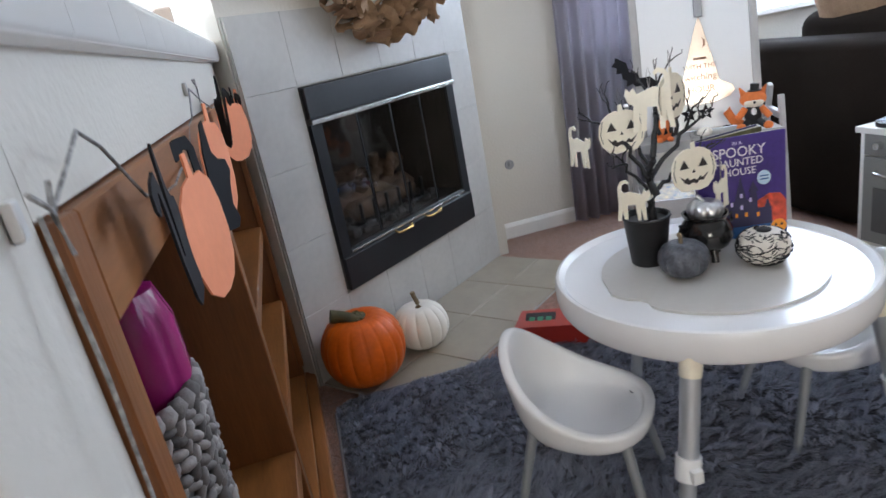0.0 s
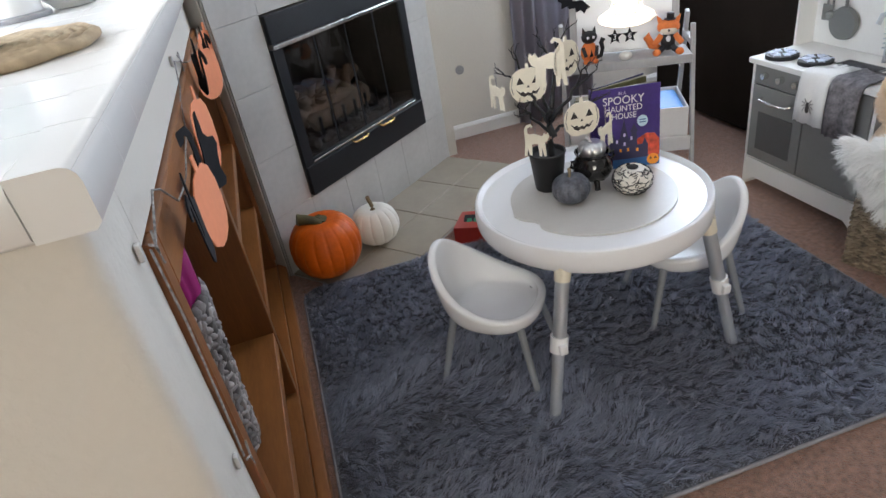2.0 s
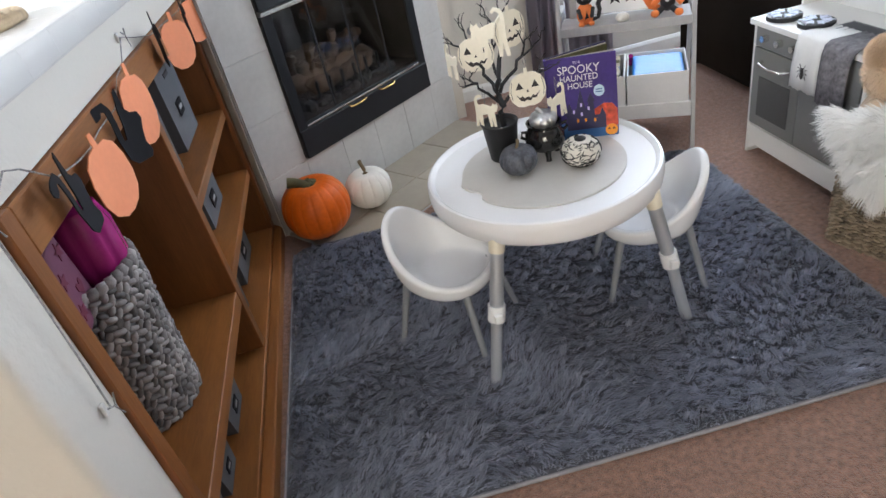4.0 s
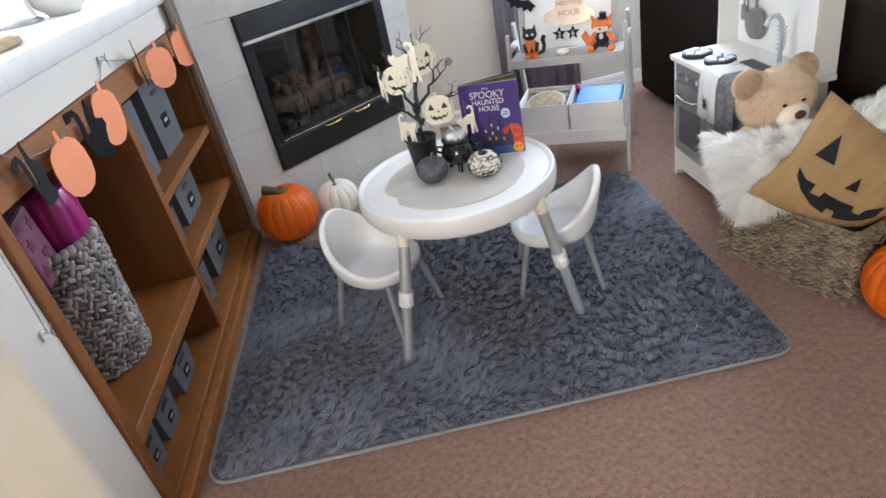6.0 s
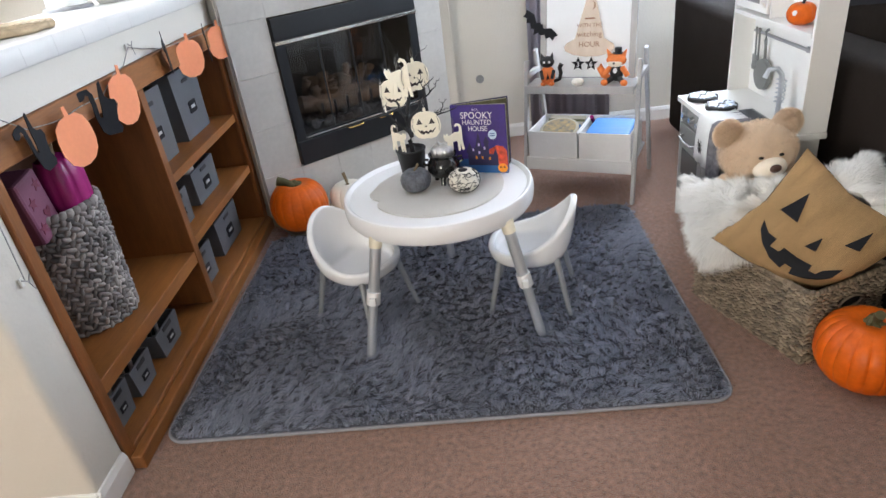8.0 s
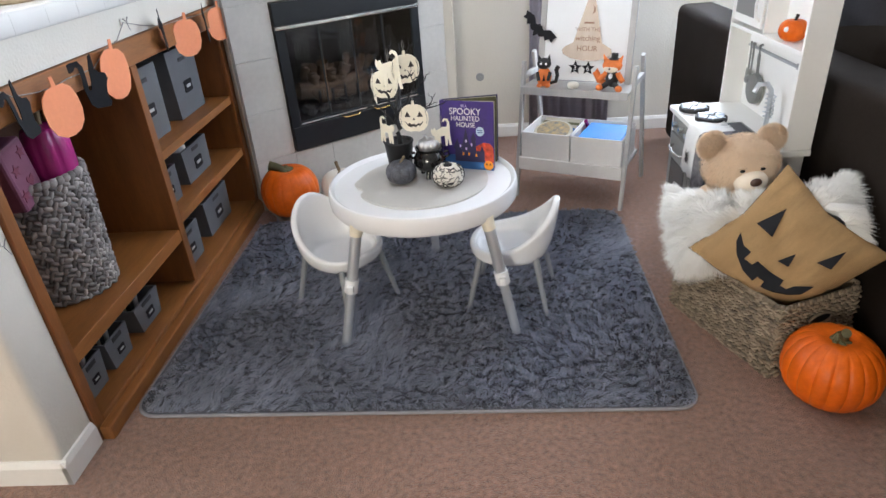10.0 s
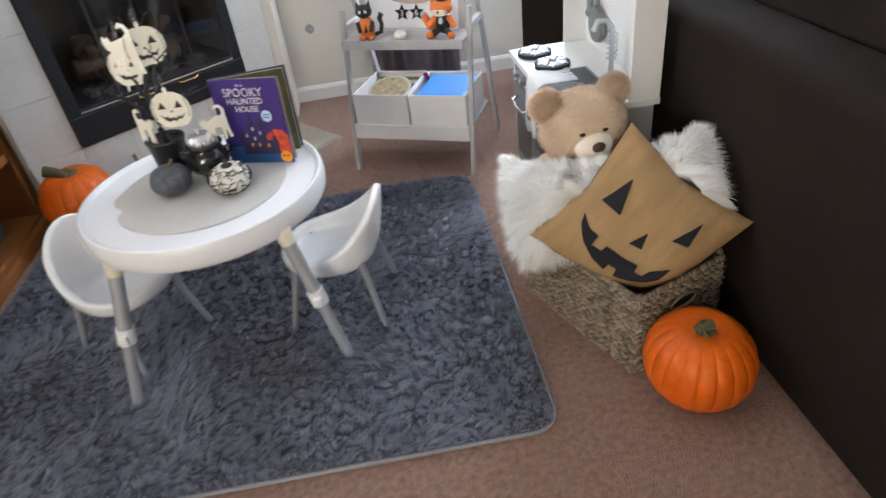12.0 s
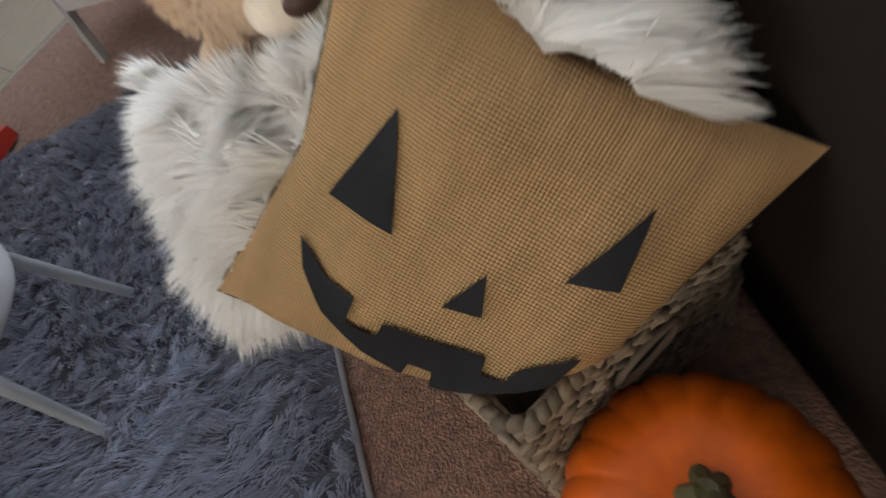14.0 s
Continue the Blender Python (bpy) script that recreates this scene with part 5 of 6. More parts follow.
part("paper_bar", bm, EASELGREY, easel)
for x in (0.14, EW - 0.14):
    bm = rod(BM(), (x, -0.024, 0.655), (x, -0.040, 0.655), 0.012, 0.012, 16)
    bmesh.ops.transform(bm, matrix=BT, verts=bm.verts)
    part("bar_knob", bm, EASELGREY, easel, "", 40)

for x0, col in ((0.018, OLIVE), (0.276, BLUE)):
    b = thing("storage_bin", "white felt storage bin with " + ("blue plastic box" if col is BLUE else "craft papers") + " on the easel tray", "bin", EM, "bins on the easel")
    for i, a in enumerate(((x0, x0 + 0.250, 0.030, 0.036), (x0, x0 + 0.250, 0.314, 0.320), (x0, x0 + 0.006, 0.036, 0.314), (x0 + 0.244, x0 + 0.250, 0.036, 0.314))):
        part("side", slab(a[0], a[1], a[2], a[3], 0.193, 0.345, 0.002, 1), BINWHITE, b)
    part("bottom", slab(x0 + 0.006, x0 + 0.244, 0.036, 0.314, 0.193, 0.198), BINWHITE, b)
    if col is BLUE:
        part("blue_box", slab(x0 + 0.022, x0 + 0.236, 0.05, 0.30, 0.199, 0.338, 0.012, 3), BLUE, b, "blue plastic box")
        part("pink_tube", rod(BM(), (x0 + 0.014, 0.30, 0.30), (x0 + 0.016, 0.23, 0.362), 0.010), MAGENTA, b, "pink plastic tube", 40)
    else:
        rs = random.Random(2)
        for k in range(9):
            bm = slab(x0 + 0.02 + rs.uniform(0, 0.02), x0 + 0.225, 0.0, 0.10 + rs.uniform(0, 0.03), -0.002, 0.002)
            bmesh.ops.transform(bm, matrix=Matrix.Translation((0, 0.06 + 0.022 * k, 0.255 + 0.002 * k)) @ Matrix.Rotation(radians(34), 4, "X"), verts=bm.verts)
            part("paper", bm, (OLIVE, PAGES, BOOKBLUE)[k % 3], b)
        for nm, rad, dz, mt in (("puzzle_tray", 0.098, 0.0, PAGES), ("puzzle_print", 0.084, 0.0035, PUZZLE)):
            bm = rod(BM(), (0, 0, 0), (0, 0, 0.004), rad, rad, 36)
            bmesh.ops.transform(bm, matrix=Matrix.Translation((x0 + 0.128, 0.150, 0.322 + dz)) @ Matrix.Rotation(radians(14), 4, "X"), verts=bm.verts)
            part(nm, bm, mt, b, "", 40)

hat = thing("hat_sign", "wooden witch hat sign with brown lettering hung on the whiteboard", "sign", EM @ BT)
HC = 0.285
outline = [(HC + 0.008, 0.435), (HC + 0.018, 0.40), (HC + 0.070, 0.185), (HC + 0.115, 0.160), (HC + 0.122, 0.140), (HC + 0.105, 0.120), (HC + 0.05, 0.104), (HC - 0.02, 0.102), (HC - 0.08, 0.112), (HC - 0.118, 0.130), (HC - 0.124, 0.150), (HC - 0.110, 0.166), (HC - 0.070, 0.186), (HC - 0.010, 0.39)]
part("plaque", prism(BM(), outline, 0.006, Matrix.Translation((0, -0.012, 0))), HATWOOD, hat)
part("hanger_clip", slab(HC - 0.008, HC + 0.022, -0.024, -0.012, 0.43, 0.50, 0.003), GREYCER, hat, "grey clip")
part("moon", prism(BM(), [(HC + 0.014, 0.355), (HC + 0.026, 0.342), (HC + 0.026, 0.325), (HC + 0.012, 0.312), (HC + 0.019, 0.328), (HC + 0.019, 0.342)], 0.001, Matrix.Translation((0, -0.0155, 0))), BROWNINK, hat)
part("word_bar", slab(HC - 0.022, HC + 0.026, -0.0162, -0.0150, 0.272, 0.280), BROWNINK, hat)
for body, size, z in (("WITH THE", 0.026, 0.245), ("witching", 0.036, 0.205), ("HOUR", 0.036, 0.158)):
    lettering(body, size, BROWNINK, hat, Matrix.Translation((HC, -0.0158, z)) @ FACE)


def star(r, inner=0.45):
    return [((r if k % 2 == 0 else r * inner) * math.sin(math.pi * k / 5), (r if k % 2 == 0 else r * inner) * math.cos(math.pi * k / 5)) for k in range(10)]


for x, ch in ((HC - 0.052, "3"), (HC + 0.012, "6")):
    st = thing("star_number", "small black star with a white number hung below the hat sign", "sign", EM @ BT @ Matrix.Translation((x, -0.012, 0.068)), "number stars")
    part("plate", prism(BM(), star(0.034), 0.004), BLACKPAPER, st)
    lettering(ch, 0.034, WHITEINK, st, Matrix.Translation((0, -0.0028, -0.002)) @ FACE)

bat = thing("bat_decoration", "black bat cutout fixed to the easel frame", "bat decoration", EM @ BT @ Matrix.Translation((0.03, -0.02, 0.24)) @ Matrix.Rotation(radians(38), 4, "Y") @ Matrix.Scale(1.2, 4))
half = [(0.0, 0.020), (0.006, 0.026), (0.012, 0.018), (0.02, 0.014), (0.045, 0.034), (0.085, 0.030), (0.078, 0.016), (0.080, 0.0), (0.062, 0.004), (0.052, -0.012), (0.040, -0.002), (0.024, -0.016), (0.012, -0.012), (0.0, -0.030)]
part("cutout", prism(BM(), mirror_pts(half), 0.004), BLACKPAPER, bat)

SZ = 0.5665
cat = thing("cat_figurine", "black cat figurine in an orange outfit on the easel shelf", "figurine", EM @ pose(0.115, 0.09, SZ, 0, 0, 12))
part("body", ball(BM(), (0, 0, 0.045), 1, 0.036, 0.030, 0.046, 20, 14), ORANGE, cat, "", 60)
part("head", ball(BM(), (0, -0.006, 0.110), 1, 0.034, 0.028, 0.027, 20, 14), BLACK, cat, "", 60)
for s in (-1, 1):
    part("ear", rod(BM(), (s * 0.020, -0.004, 0.125), (s * 0.027, -0.004, 0.152), 0.011, 0.001, 10), BLACK, cat)
    part("eye", ball(BM(), (s * 0.012, -0.032, 0.114), 0.006, 1, 0.5, 1, 12, 8), WHITEINK, cat, "", 60)
    part("paw", ball(BM(), (s * 0.020, -0.026, 0.010), 1, 0.013, 0.018, 0.010, 12, 8), ORANGE, cat, "", 60)
    part("arm", rod(BM(), (s * 0.030, -0.012, 0.070), (s * 0.022, -0.032, 0.035), 0.009, 0.008, 10), BLACK, cat)
part("tail", tube(BM(), [(0.028, 0.010, 0.012), (0.055, 0.012, 0.020), (0.062, 0.012, 0.050), (0.056, 0.012, 0.075), (0.066, 0.012, 0.092)], [0.008, 0.009, 0.009, 0.010, 0.011], 8), BLACK, cat, "", 60)
part("chest_mark", prism(BM(), [(-0.006, 0.030), (0.002, 0.062), (0.010, 0.034)], 0.003, Matrix.Translation((0, -0.0295, 0))), BLACKPAPER, cat)

fox = thing("fox_plush", "orange fox figurine in black suit and hat on the shelf", "figurine", EM @ pose(0.442, 0.10, SZ, 0, 0, -6))
part("body", ball(BM(), (0, 0, 0.052), 1, 0.030, 0.026, 0.040, 20, 14), BLACK, fox, "", 60)
part("head", ball(BM(), (0, -0.004, 0.112), 1, 0.046, 0.032, 0.030, 24, 16), ORANGE, fox, "", 60)
part("muzzle", ball(BM(), (0, -0.026, 0.100), 1, 0.034, 0.014, 0.016, 18, 12), BEARPALE, fox, "pale muzzle", 60)
part("nose", ball(BM(), (0, -0.041, 0.104), 0.005, 1, 1, 1, 10, 8), BLACK, fox, "", 60)
part("hat_brim", rod(BM(), (0.006, 0, 0.140), (0.006, 0, 0.143), 0.024, 0.024, 20), BLACK, fox)
part("hat_crown", rod(BM(), (0.006, 0, 0.143), (0.008, 0, 0.166), 0.015, 0.016, 20), BLACK, fox)
part("shirt", ball(BM(), (0, -0.021, 0.066), 1, 0.010, 0.008, 0.014, 12, 8), WHITEINK, fox, "white shirt front", 60)
for s in (-1, 1):
    part("ear", rod(BM(), (s * 0.030, 0.0, 0.128), (s * 0.046, 0.0, 0.158), 0.013, 0.002, 10), ORANGE, fox)
    part("arm", rod(BM(), (s * 0.026, -0.002, 0.078), (s * 0.056, -0.012, 0.042), 0.013, 0.012, 12), ORANGE, fox, "", 40)
    part("leg", rod(BM(), (s * 0.014, -0.008, 0.032), (s * 0.040, -0.030, 0.014), 0.013, 0.012, 12), BLACK, fox, "", 40)
    part("foot", ball(BM(), (s * 0.046, -0.036, 0.015), 1, 0.017, 0.014, 0.015, 14, 10), ORANGE, fox, "", 60)
part("tail", tube(BM(), [(-0.03, 0.015, 0.02), (-0.065, 0.018, 0.035), (-0.085, 0.016, 0.07), (-0.078, 0.014, 0.088)], [0.010, 0.017, 0.016, 0.004], 10), ORANGE, fox, "", 60)
mp = pumpkin("small_pumpkin", "tiny cream pumpkin on the easel shelf", (0, 0, 0), 0.028, 0.034, WHITEPUMP, 9, 0.08, STEM, 0.2, 0.1, 0.5, seed=8)
mp.matrix_basis = EM @ pose(0.265, 0.075, SZ)

# ---------------- toy kitchen ----------------
kit = thing("toy_kitchen", "white and grey wooden toy kitchen with backing shelf", "toy kitchen")
KX0, KX1, KY0, KY1, KZ = 2.06, 2.345, 0.895, 1.465, 0.532
part("counter", slab(2.046, 2.347, 0.858, 1.478, KZ, 0.554, 0.003), KWHITE, kit)
part("far_side", slab(KX0, KX1, KY1 - 0.014, KY1, 0.0, KZ), KWHITE, kit)
part("near_side", slab(KX0, KX1, KY0, KY0 + 0.014, 0.0, KZ), KWHITE, kit)
part("back", slab(KX1 - 0.006, KX1, KY0 + 0.014, KY1 - 0.014, 0.0, KZ), KWHITE, kit)
part("base_panel", prism(BM(), [(KY0 + 0.014, 0.02), (KY0 + 0.05, 0.045), (KY1 - 0.06, 0.045), (KY1 - 0.014, 0.015), (KY1 - 0.014, 0.125), (KY0 + 0.014, 0.125)], 0.012, Matrix.Translation((KX0 + 0.008, 0, 0)) @ Matrix.Rotation(radians(90), 4, "Z") @ Matrix.Diagonal((1, 1, 1, 1))), KWHITE, kit)
part("floor_panel", slab(KX0 + 0.015, KX1 - 0.006, KY0 + 0.014, KY1 - 0.014, 0.125, 0.137), KWHITE, kit)
part("knob_panel", slab(KX0, KX0 + 0.012, 1.185, KY1 - 0.014, 0.455, KZ), KGREY, kit)
oven = part("oven_door", slab(KX0 - 0.006, KX0 + 0.008, 1.185, KY1 - 0.018, 0.140, 0.450, 0.002), KGREY, kit)
part("oven_window", slab(KX0 - 0.009, KX0 - 0.006, 1.225, 1.405, 0.185, 0.345, 0.001, 1), KDARK, oven)
part("handle", tube(BM(), [(KX0 - 0.006, 1.24, 0.405), (KX0 - 0.030, 1.25, 0.402), (KX0 - 0.034, 1.32, 0.398), (KX0 - 0.030, 1.385, 0.402), (KX0 - 0.006, 1.395, 0.405)], 0.005, 8), CHROME, oven, "chrome handle", 60)
part("cabinet_door", slab(KX0 - 0.006, KX0 + 0.008, KY0 + 0.016, 1.180, 0.140, KZ - 0.004, 0.002), KGREY, kit)
for y in (1.23, 1.31, 1.39):
    part("knob", rod(BM(), (KX0, y, 0.494), (KX0 - 0.022, y, 0.494), 0.014, 0.012, 18), CHROME, kit, "silver knob", 40)
tower = part("near_panel", slab(2.252, 2.345, 0.862, 0.874, 0.555, 1.22, 0.001, 1), KWHITE, kit)
part("far_panel", slab(2.252, 2.345, 1.462, 1.474, 0.555, 1.22, 0.001, 1), KWHITE, kit)
part("tower_back", slab(2.337, 2.345, 0.874, 1.462, 0.555, 1.22), KWHITE, kit)
part("tower_shelf", slab(2.250, 2.337, 0.874, 1.462, 0.872, 0.886, 0.001, 1), KWHITE, kit)
part("tower_top", slab(2.248, 2.347, 0.858, 1.478, 1.221, 1.236, 0.002), KWHITE, kit)
mw = part("microwave_door", slab(2.252, 2.262, 1.20, 1.455, 0.900, 1.08, 0.002), KWHITE, kit)
part("microwave_window", slab(2.249, 2.252, 1.255, 1.43, 0.93, 1.05), KGREY, mw)
part("handle", tube(BM(), [(2.252, 1.215, 0.925), (2.236, 1.215, 0.94), (2.232, 1.215, 0.985), (2.236, 1.215, 1.03), (2.252, 1.215, 1.045)], 0.006, 8), KWHITE, mw, "", 60)
part("microwave_side", slab(2.263, 2.337, 1.188, 1.198, 0.887, 1.08), KWHITE, kit)
bm = BM()
box(bm, 2.13, 2.24, 1.02, 1.19, 0.5535, 0.5575, 0.002, 1)
part("sink", bm, PANSTEEL, kit, "dark grey plastic sink")
part("sink_bowl", slab(2.142, 2.228, 1.032, 1.178, 0.5576, 0.559), BINDARK, kit)
fau = part("faucet", tube(BM(), [(2.285, 1.09, 0.555), (2.285, 1.09, 0.66), (2.282, 1.09, 0.705), (2.265, 1.09, 0.728), (2.235, 1.09, 0.728), (2.222, 1.09, 0.70)], 0.009, 12), STEEL, kit, "grey silver faucet", 60)
part("faucet_spring", tube(BM(), [(2.285 + 0.017 * math.cos(k), 1.09 + 0.017 * math.sin(k), 0.60 + 0.0026 * k) for k in range(36)], 0.0022, 6), STEEL, fau, "", 60)
part("utensil_rail", rod(BM(), (2.325, 1.00, 0.80), (2.325, 1.43, 0.80), 0.006), GREYCER, kit, "", 40)
part("rail_bracket", slab(2.325, 2.337, 1.02, 1.03, 0.79, 0.81), GREYCER, kit)
part("rail_bracket", slab(2.325, 2.337, 1.40, 1.41, 0.79, 0.81), GREYCER, kit)


def hung(name, label, y, parts_):
    u = thing(name, label, "toy utensil", pose(2.322, y, 0.80))
    for nm, bm_, mt in parts_:
        part(nm, bm_, mt, u, "", 50)


bm = rod(BM(), (-0.012, 0, -0.15), (0.004, 0, -0.15), 0.058, 0.062, 32)
hung("toy_pan", "round grey toy frying pan hung on the rail", 1.315, (("bowl", bm, PANSTEEL), ("handle", tube(BM(), [(0, 0, -0.09), (-0.004, 0, -0.02), (-0.006, 0, 0.015), (0.004, 0, 0.02)], 0.006, 8), PANSTEEL)))
hung("toy_spatula", "grey toy spatula hung on the rail", 1.40, (("blade", slab(-0.003, 0.003, -0.02, 0.02, -0.15, -0.09, 0.002), PANSTEEL), ("handle", tube(BM(), [(0, 0, -0.09), (-0.003, 0, 0.0), (-0.006, 0, 0.018)], 0.004, 8), PANSTEEL)))
hung("toy_ladle", "grey toy ladle hung on the rail", 1.375, (("bowl", ball(BM(), (-0.006, 0, -0.125), 0.020, 0.8, 1, 0.8, 16, 10), PANSTEEL), ("handle", tube(BM(), [(0, 0, -0.11), (-0.003, 0, 0.0), (-0.006, 0, 0.018)], 0.004, 8), PANSTEEL)))
sk = pumpkin("small_pumpkin", "small orange jack-o-lantern on the toy kitchen shelf", (2.290, 1.03, 0.8865), 0.046, 0.075, PUMPKIN, 9, 0.06, BLACK, 0.35, 0.12, 0.4, seed=9)
part("face_mark", ball(BM(), (-0.02, -0.038, 0.045), 0.009, 1, 0.6, 1, 10, 8), WHITEINK, sk, "white eye", 60)

for c in ((2.118, 1.385), (2.140, 1.245)):
    hob = thing("burner", "black toy burner ring with pale blue star ribs on the counter", "burner", pose(*c, 0.5545), "burners on the toy kitchen")
    part("ring", lathe(BM(), [(0.036, 0.0), (0.060, 0.0), (0.060, 0.014), (0.053, 0.018), (0.040, 0.016), (0.036, 0.010)], 32, closed=True), BLACK, hob, "", 40)
    part("centre", rod(BM(), (0, 0, 0), (0, 0, 0.012), 0.016, 0.014, 20), BLACK, hob, "", 40)
    part("plate", rod(BM(), (0, 0, 0.004), (0, 0, 0.0165), 0.052, 0.052, 32), BLACK, hob, "", 40)
    for k in range(6):
        bm = prism(BM(), [(0.020, -0.004), (0.044, -0.020), (0.040, -0.005), (0.058, 0.002), (0.043, 0.007), (0.046, 0.019), (0.030, 0.010), (0.014, 0.008)], 0.004, Matrix.Translation((0, 0, 0.018)) @ UP)
        bmesh.ops.transform(bm, matrix=Matrix.Rotation(math.tau * k / 6 + 0.3, 4, "Z"), verts=bm.verts)
        part("rib", bm, BURNERPALE, hob, "pale blue white jagged rib")


def towel(name, label, y0, y1, z_low, material, seed, lift=0.0):
    """A cloth laid over the counter's front edge."""
    prof_ = [(2.175, 0.560 + lift), (2.10, 0.561 + lift), (2.055, 0.562 + lift), (2.040 - lift, 0.552), (2.034 - lift, 0.52), (2.030 - lift, 0.45), (2.027 - lift, z_low)]
    bm_ = BM()
    n = 10
    g = [[bm_.verts.new((x + (0.004 * math.sin(5 * i + seed) * (k / 6)), y0 + (y1 - y0) * i / n + 0.004 * math.sin(k * 1.3 + seed), z + 0.003 * math.sin(3 * i + k))) for i in range(n + 1)] for k, (x, z) in enumerate(prof_)]
    for k in range(len(prof_) - 1):
        for i in range(n):
            bm_.faces.new((g[k][i], g[k][i + 1], g[k + 1][i + 1], g[k + 1][i]))
    t = thing(name, label, "towel")
    ob = part("cloth", bm_, material, t, "", 60)
    so = ob.modifiers.new("thickness", "SOLIDIFY")
    so.thickness = 0.006
    return t


tw = towel("towel", "white towel with a black spider print over the toy counter", 1.075, 1.205, 0.375, TOWEL, 1)
bm = ball(BM(), (2.026, 1.145, 0.43), 1, 0.003, 0.009, 0.014, 12, 8)
ball(bm, (2.026, 1.145, 0.450), 1, 0.003, 0.006, 0.007, 12, 8)
for k in range(4):
    for s in (-1, 1):
        a = radians(-40 + 32 * k)
        tube(bm, [(2.026, 1.145, 0.44), (2.026, 1.145 + s * 0.016 * math.cos(a), 0.446 + 0.016 * math.sin(a)), (2.026, 1.145 + s * 0.026 * math.cos(a), 0.440 + 0.034 * math.sin(a))], 0.0012, 5)
part("spider_print", bm, INK, tw, "black spider print", 60)
towel("towel", "black and white lace patterned towel over the toy counter", 0.945, 1.070, 0.36, LACE, 2, 0.004)

# ---------------- in the bookcase ----------------


def fabric_bin(y0, y1, z, h, label, x=-0.075, depth=0.26, round_=False):
    b = thing("fabric_bin", label, "bin", pose(x, (y0 + y1) / 2, z), "grey bins in the bookcase")
    w = (y1 - y0) / 2
    fl = 0.80 if h < 0.13 else 0.93
    bm = BM()
    v = [[bm.verts.new((xx * s_ if xx < -0.01 else xx, yy * s_, zz)) for xx, yy in ((0, -w), (0, w), (-depth, w), (-depth, -w))] for zz, s_ in ((0, fl), (h, 1.0))]
    inn = [[bm.verts.new((xx, yy, zz)) for xx, yy in ((-0.006, -w * k + 0.006), (-0.006, w * k - 0.006), (-depth * k + 0.006, w * k - 0.006), (-depth * k + 0.006, -w * k + 0.006))] for zz, k in ((0.01, fl), (h, 1.0))]
    for i in range(4):
        j = (i + 1) % 4
        bm.faces.new((v[0][i], v[0][j], v[1][j], v[1][i]))
        bm.faces.new((v[1][i], v[1][j], inn[1][j], inn[1][i]))
        bm.faces.new((inn[1][i], inn[1][j], inn[0][j], inn[0][i]))
    bm.faces.new(v[0][::-1])
    bm.faces.new(inn[0])
    bmesh.ops.recalc_face_normals(bm, faces=bm.faces)
    part("body", bm, BINGREY, b)
    s = min(w * 0.30, 0.042)
    zc = h * 0.42
    part("label_plate", prism(BM(), [(-s, zc - s * 0.5), (-s * 0.8, zc - s * 0.62), (s * 0.8, zc - s * 0.62), (s, zc - s * 0.5), (s * 0.9, zc), (s, zc + s * 0.5), (s * 0.8, zc + s * 0.62), (-s * 0.8, zc + s * 0.62), (-s, zc + s * 0.5), (-s * 0.9, zc)], 0.002, Matrix.Translation((0.003, 0, 0)) @ Matrix.Rotation(radians(90), 4, "Z")), BLACKPAPER, b, "black chalk label")
    part("label_text_bar", slab(0.004, 0.0055, -s * 0.5, s * 0.5, zc - s * 0.15, zc + s * 0.15), PALEGREY, b)
    part("handle_slot", slab(0.0005, 0.0025, -min(0.035, w * 0.4), min(0.035, w * 0.4), h * 0.80, h * 0.80 + 0.016, 0.0006, 1), BLACK, b, "dark handle slot")
    return b


fabric_bin(1.405, 1.695, 0.6285, 0.285, "tall dark grey fabric bin with a black label in the bookcase")
fabric_bin(1.035, 1.290, 0.6285, 0.280, "tall dark grey fabric bin with a black label in the bookcase", -0.07)
mb = fabric_bin(1.315, 1.590, 0.3625, 0.150, "low grey fabric bin with toys in the bookcase")
part("toy_ball", ball(BM(), (-0.06, -0.06, 0.14), 0.045, 1, 1, 1, 18, 12), PALEGREY, mb, "grey toy ball", 60)
part("toy_block", slab(-0.16, -0.10, 0.01, 0.09, 0.09, 0.18, 0.006), BLACK, mb)
m2 = fabric_bin(1.030, 1.205, 0.3625, 0.145, "low grey fabric bin with magenta toys in the bookcase", -0.06)
part("toy_block", slab(-0.12, -0.05, -0.03, 0.04, 0.10, 0.165, 0.008), MAGENTA, m2)
fabric_bin(1.380, 1.680, 0.0665, 0.170, "low grey fabric bin with a black label in the bookcase")
fabric_bin(1.045, 1.255, 0.0665, 0.165, "low grey fabric bin with a black label in the bookcase", -0.06)
for y0, y1, hgt in ((0.243, 0.375, 0.120), (0.400, 0.545, 0.110), (0.605, 0.790, 0.105)):
    b = fabric_bin(y0, y1, 0.0665, hgt, "small grey fabric bin with a black label under the middle shelf", -0.055, 0.20)
    rs = random.Random(int(y0 * 100))
    for k in range(4):
        yy = rs.uniform(-0.035, 0.035)
        part("toy_stick", rod(BM(), (-0.04 - 0.03 * k, yy, 0.03), (-0.035 - 0.03 * k, yy + 0.01, hgt + rs.uniform(0.0, 0.03)), 0.008), (PALEGREY, BLACK, CERAMIC, GREYCER)[k], b)

# chunky braided basket
WB = pose(-0.195, 0.560, 0.3185)
wb = thing("braided_basket", "tall grey chunky braided basket on the middle shelf", "basket", WB)
R0, R1, HB = 0.140, 0.156, 0.405
part("wall", lathe(BM(), [(0.001, 0.0), (R0 - 0.010, 0.0), (R1 - 0.010, HB), (R1 - 0.022, HB), (R0 - 0.022, 0.012), (0.001, 0.012)], 40), GREYCER, wb, "", 40)
rs = random.Random(3)
spots = []
for z in range(22):
    for k in range(46):
        spots.append((z, k))


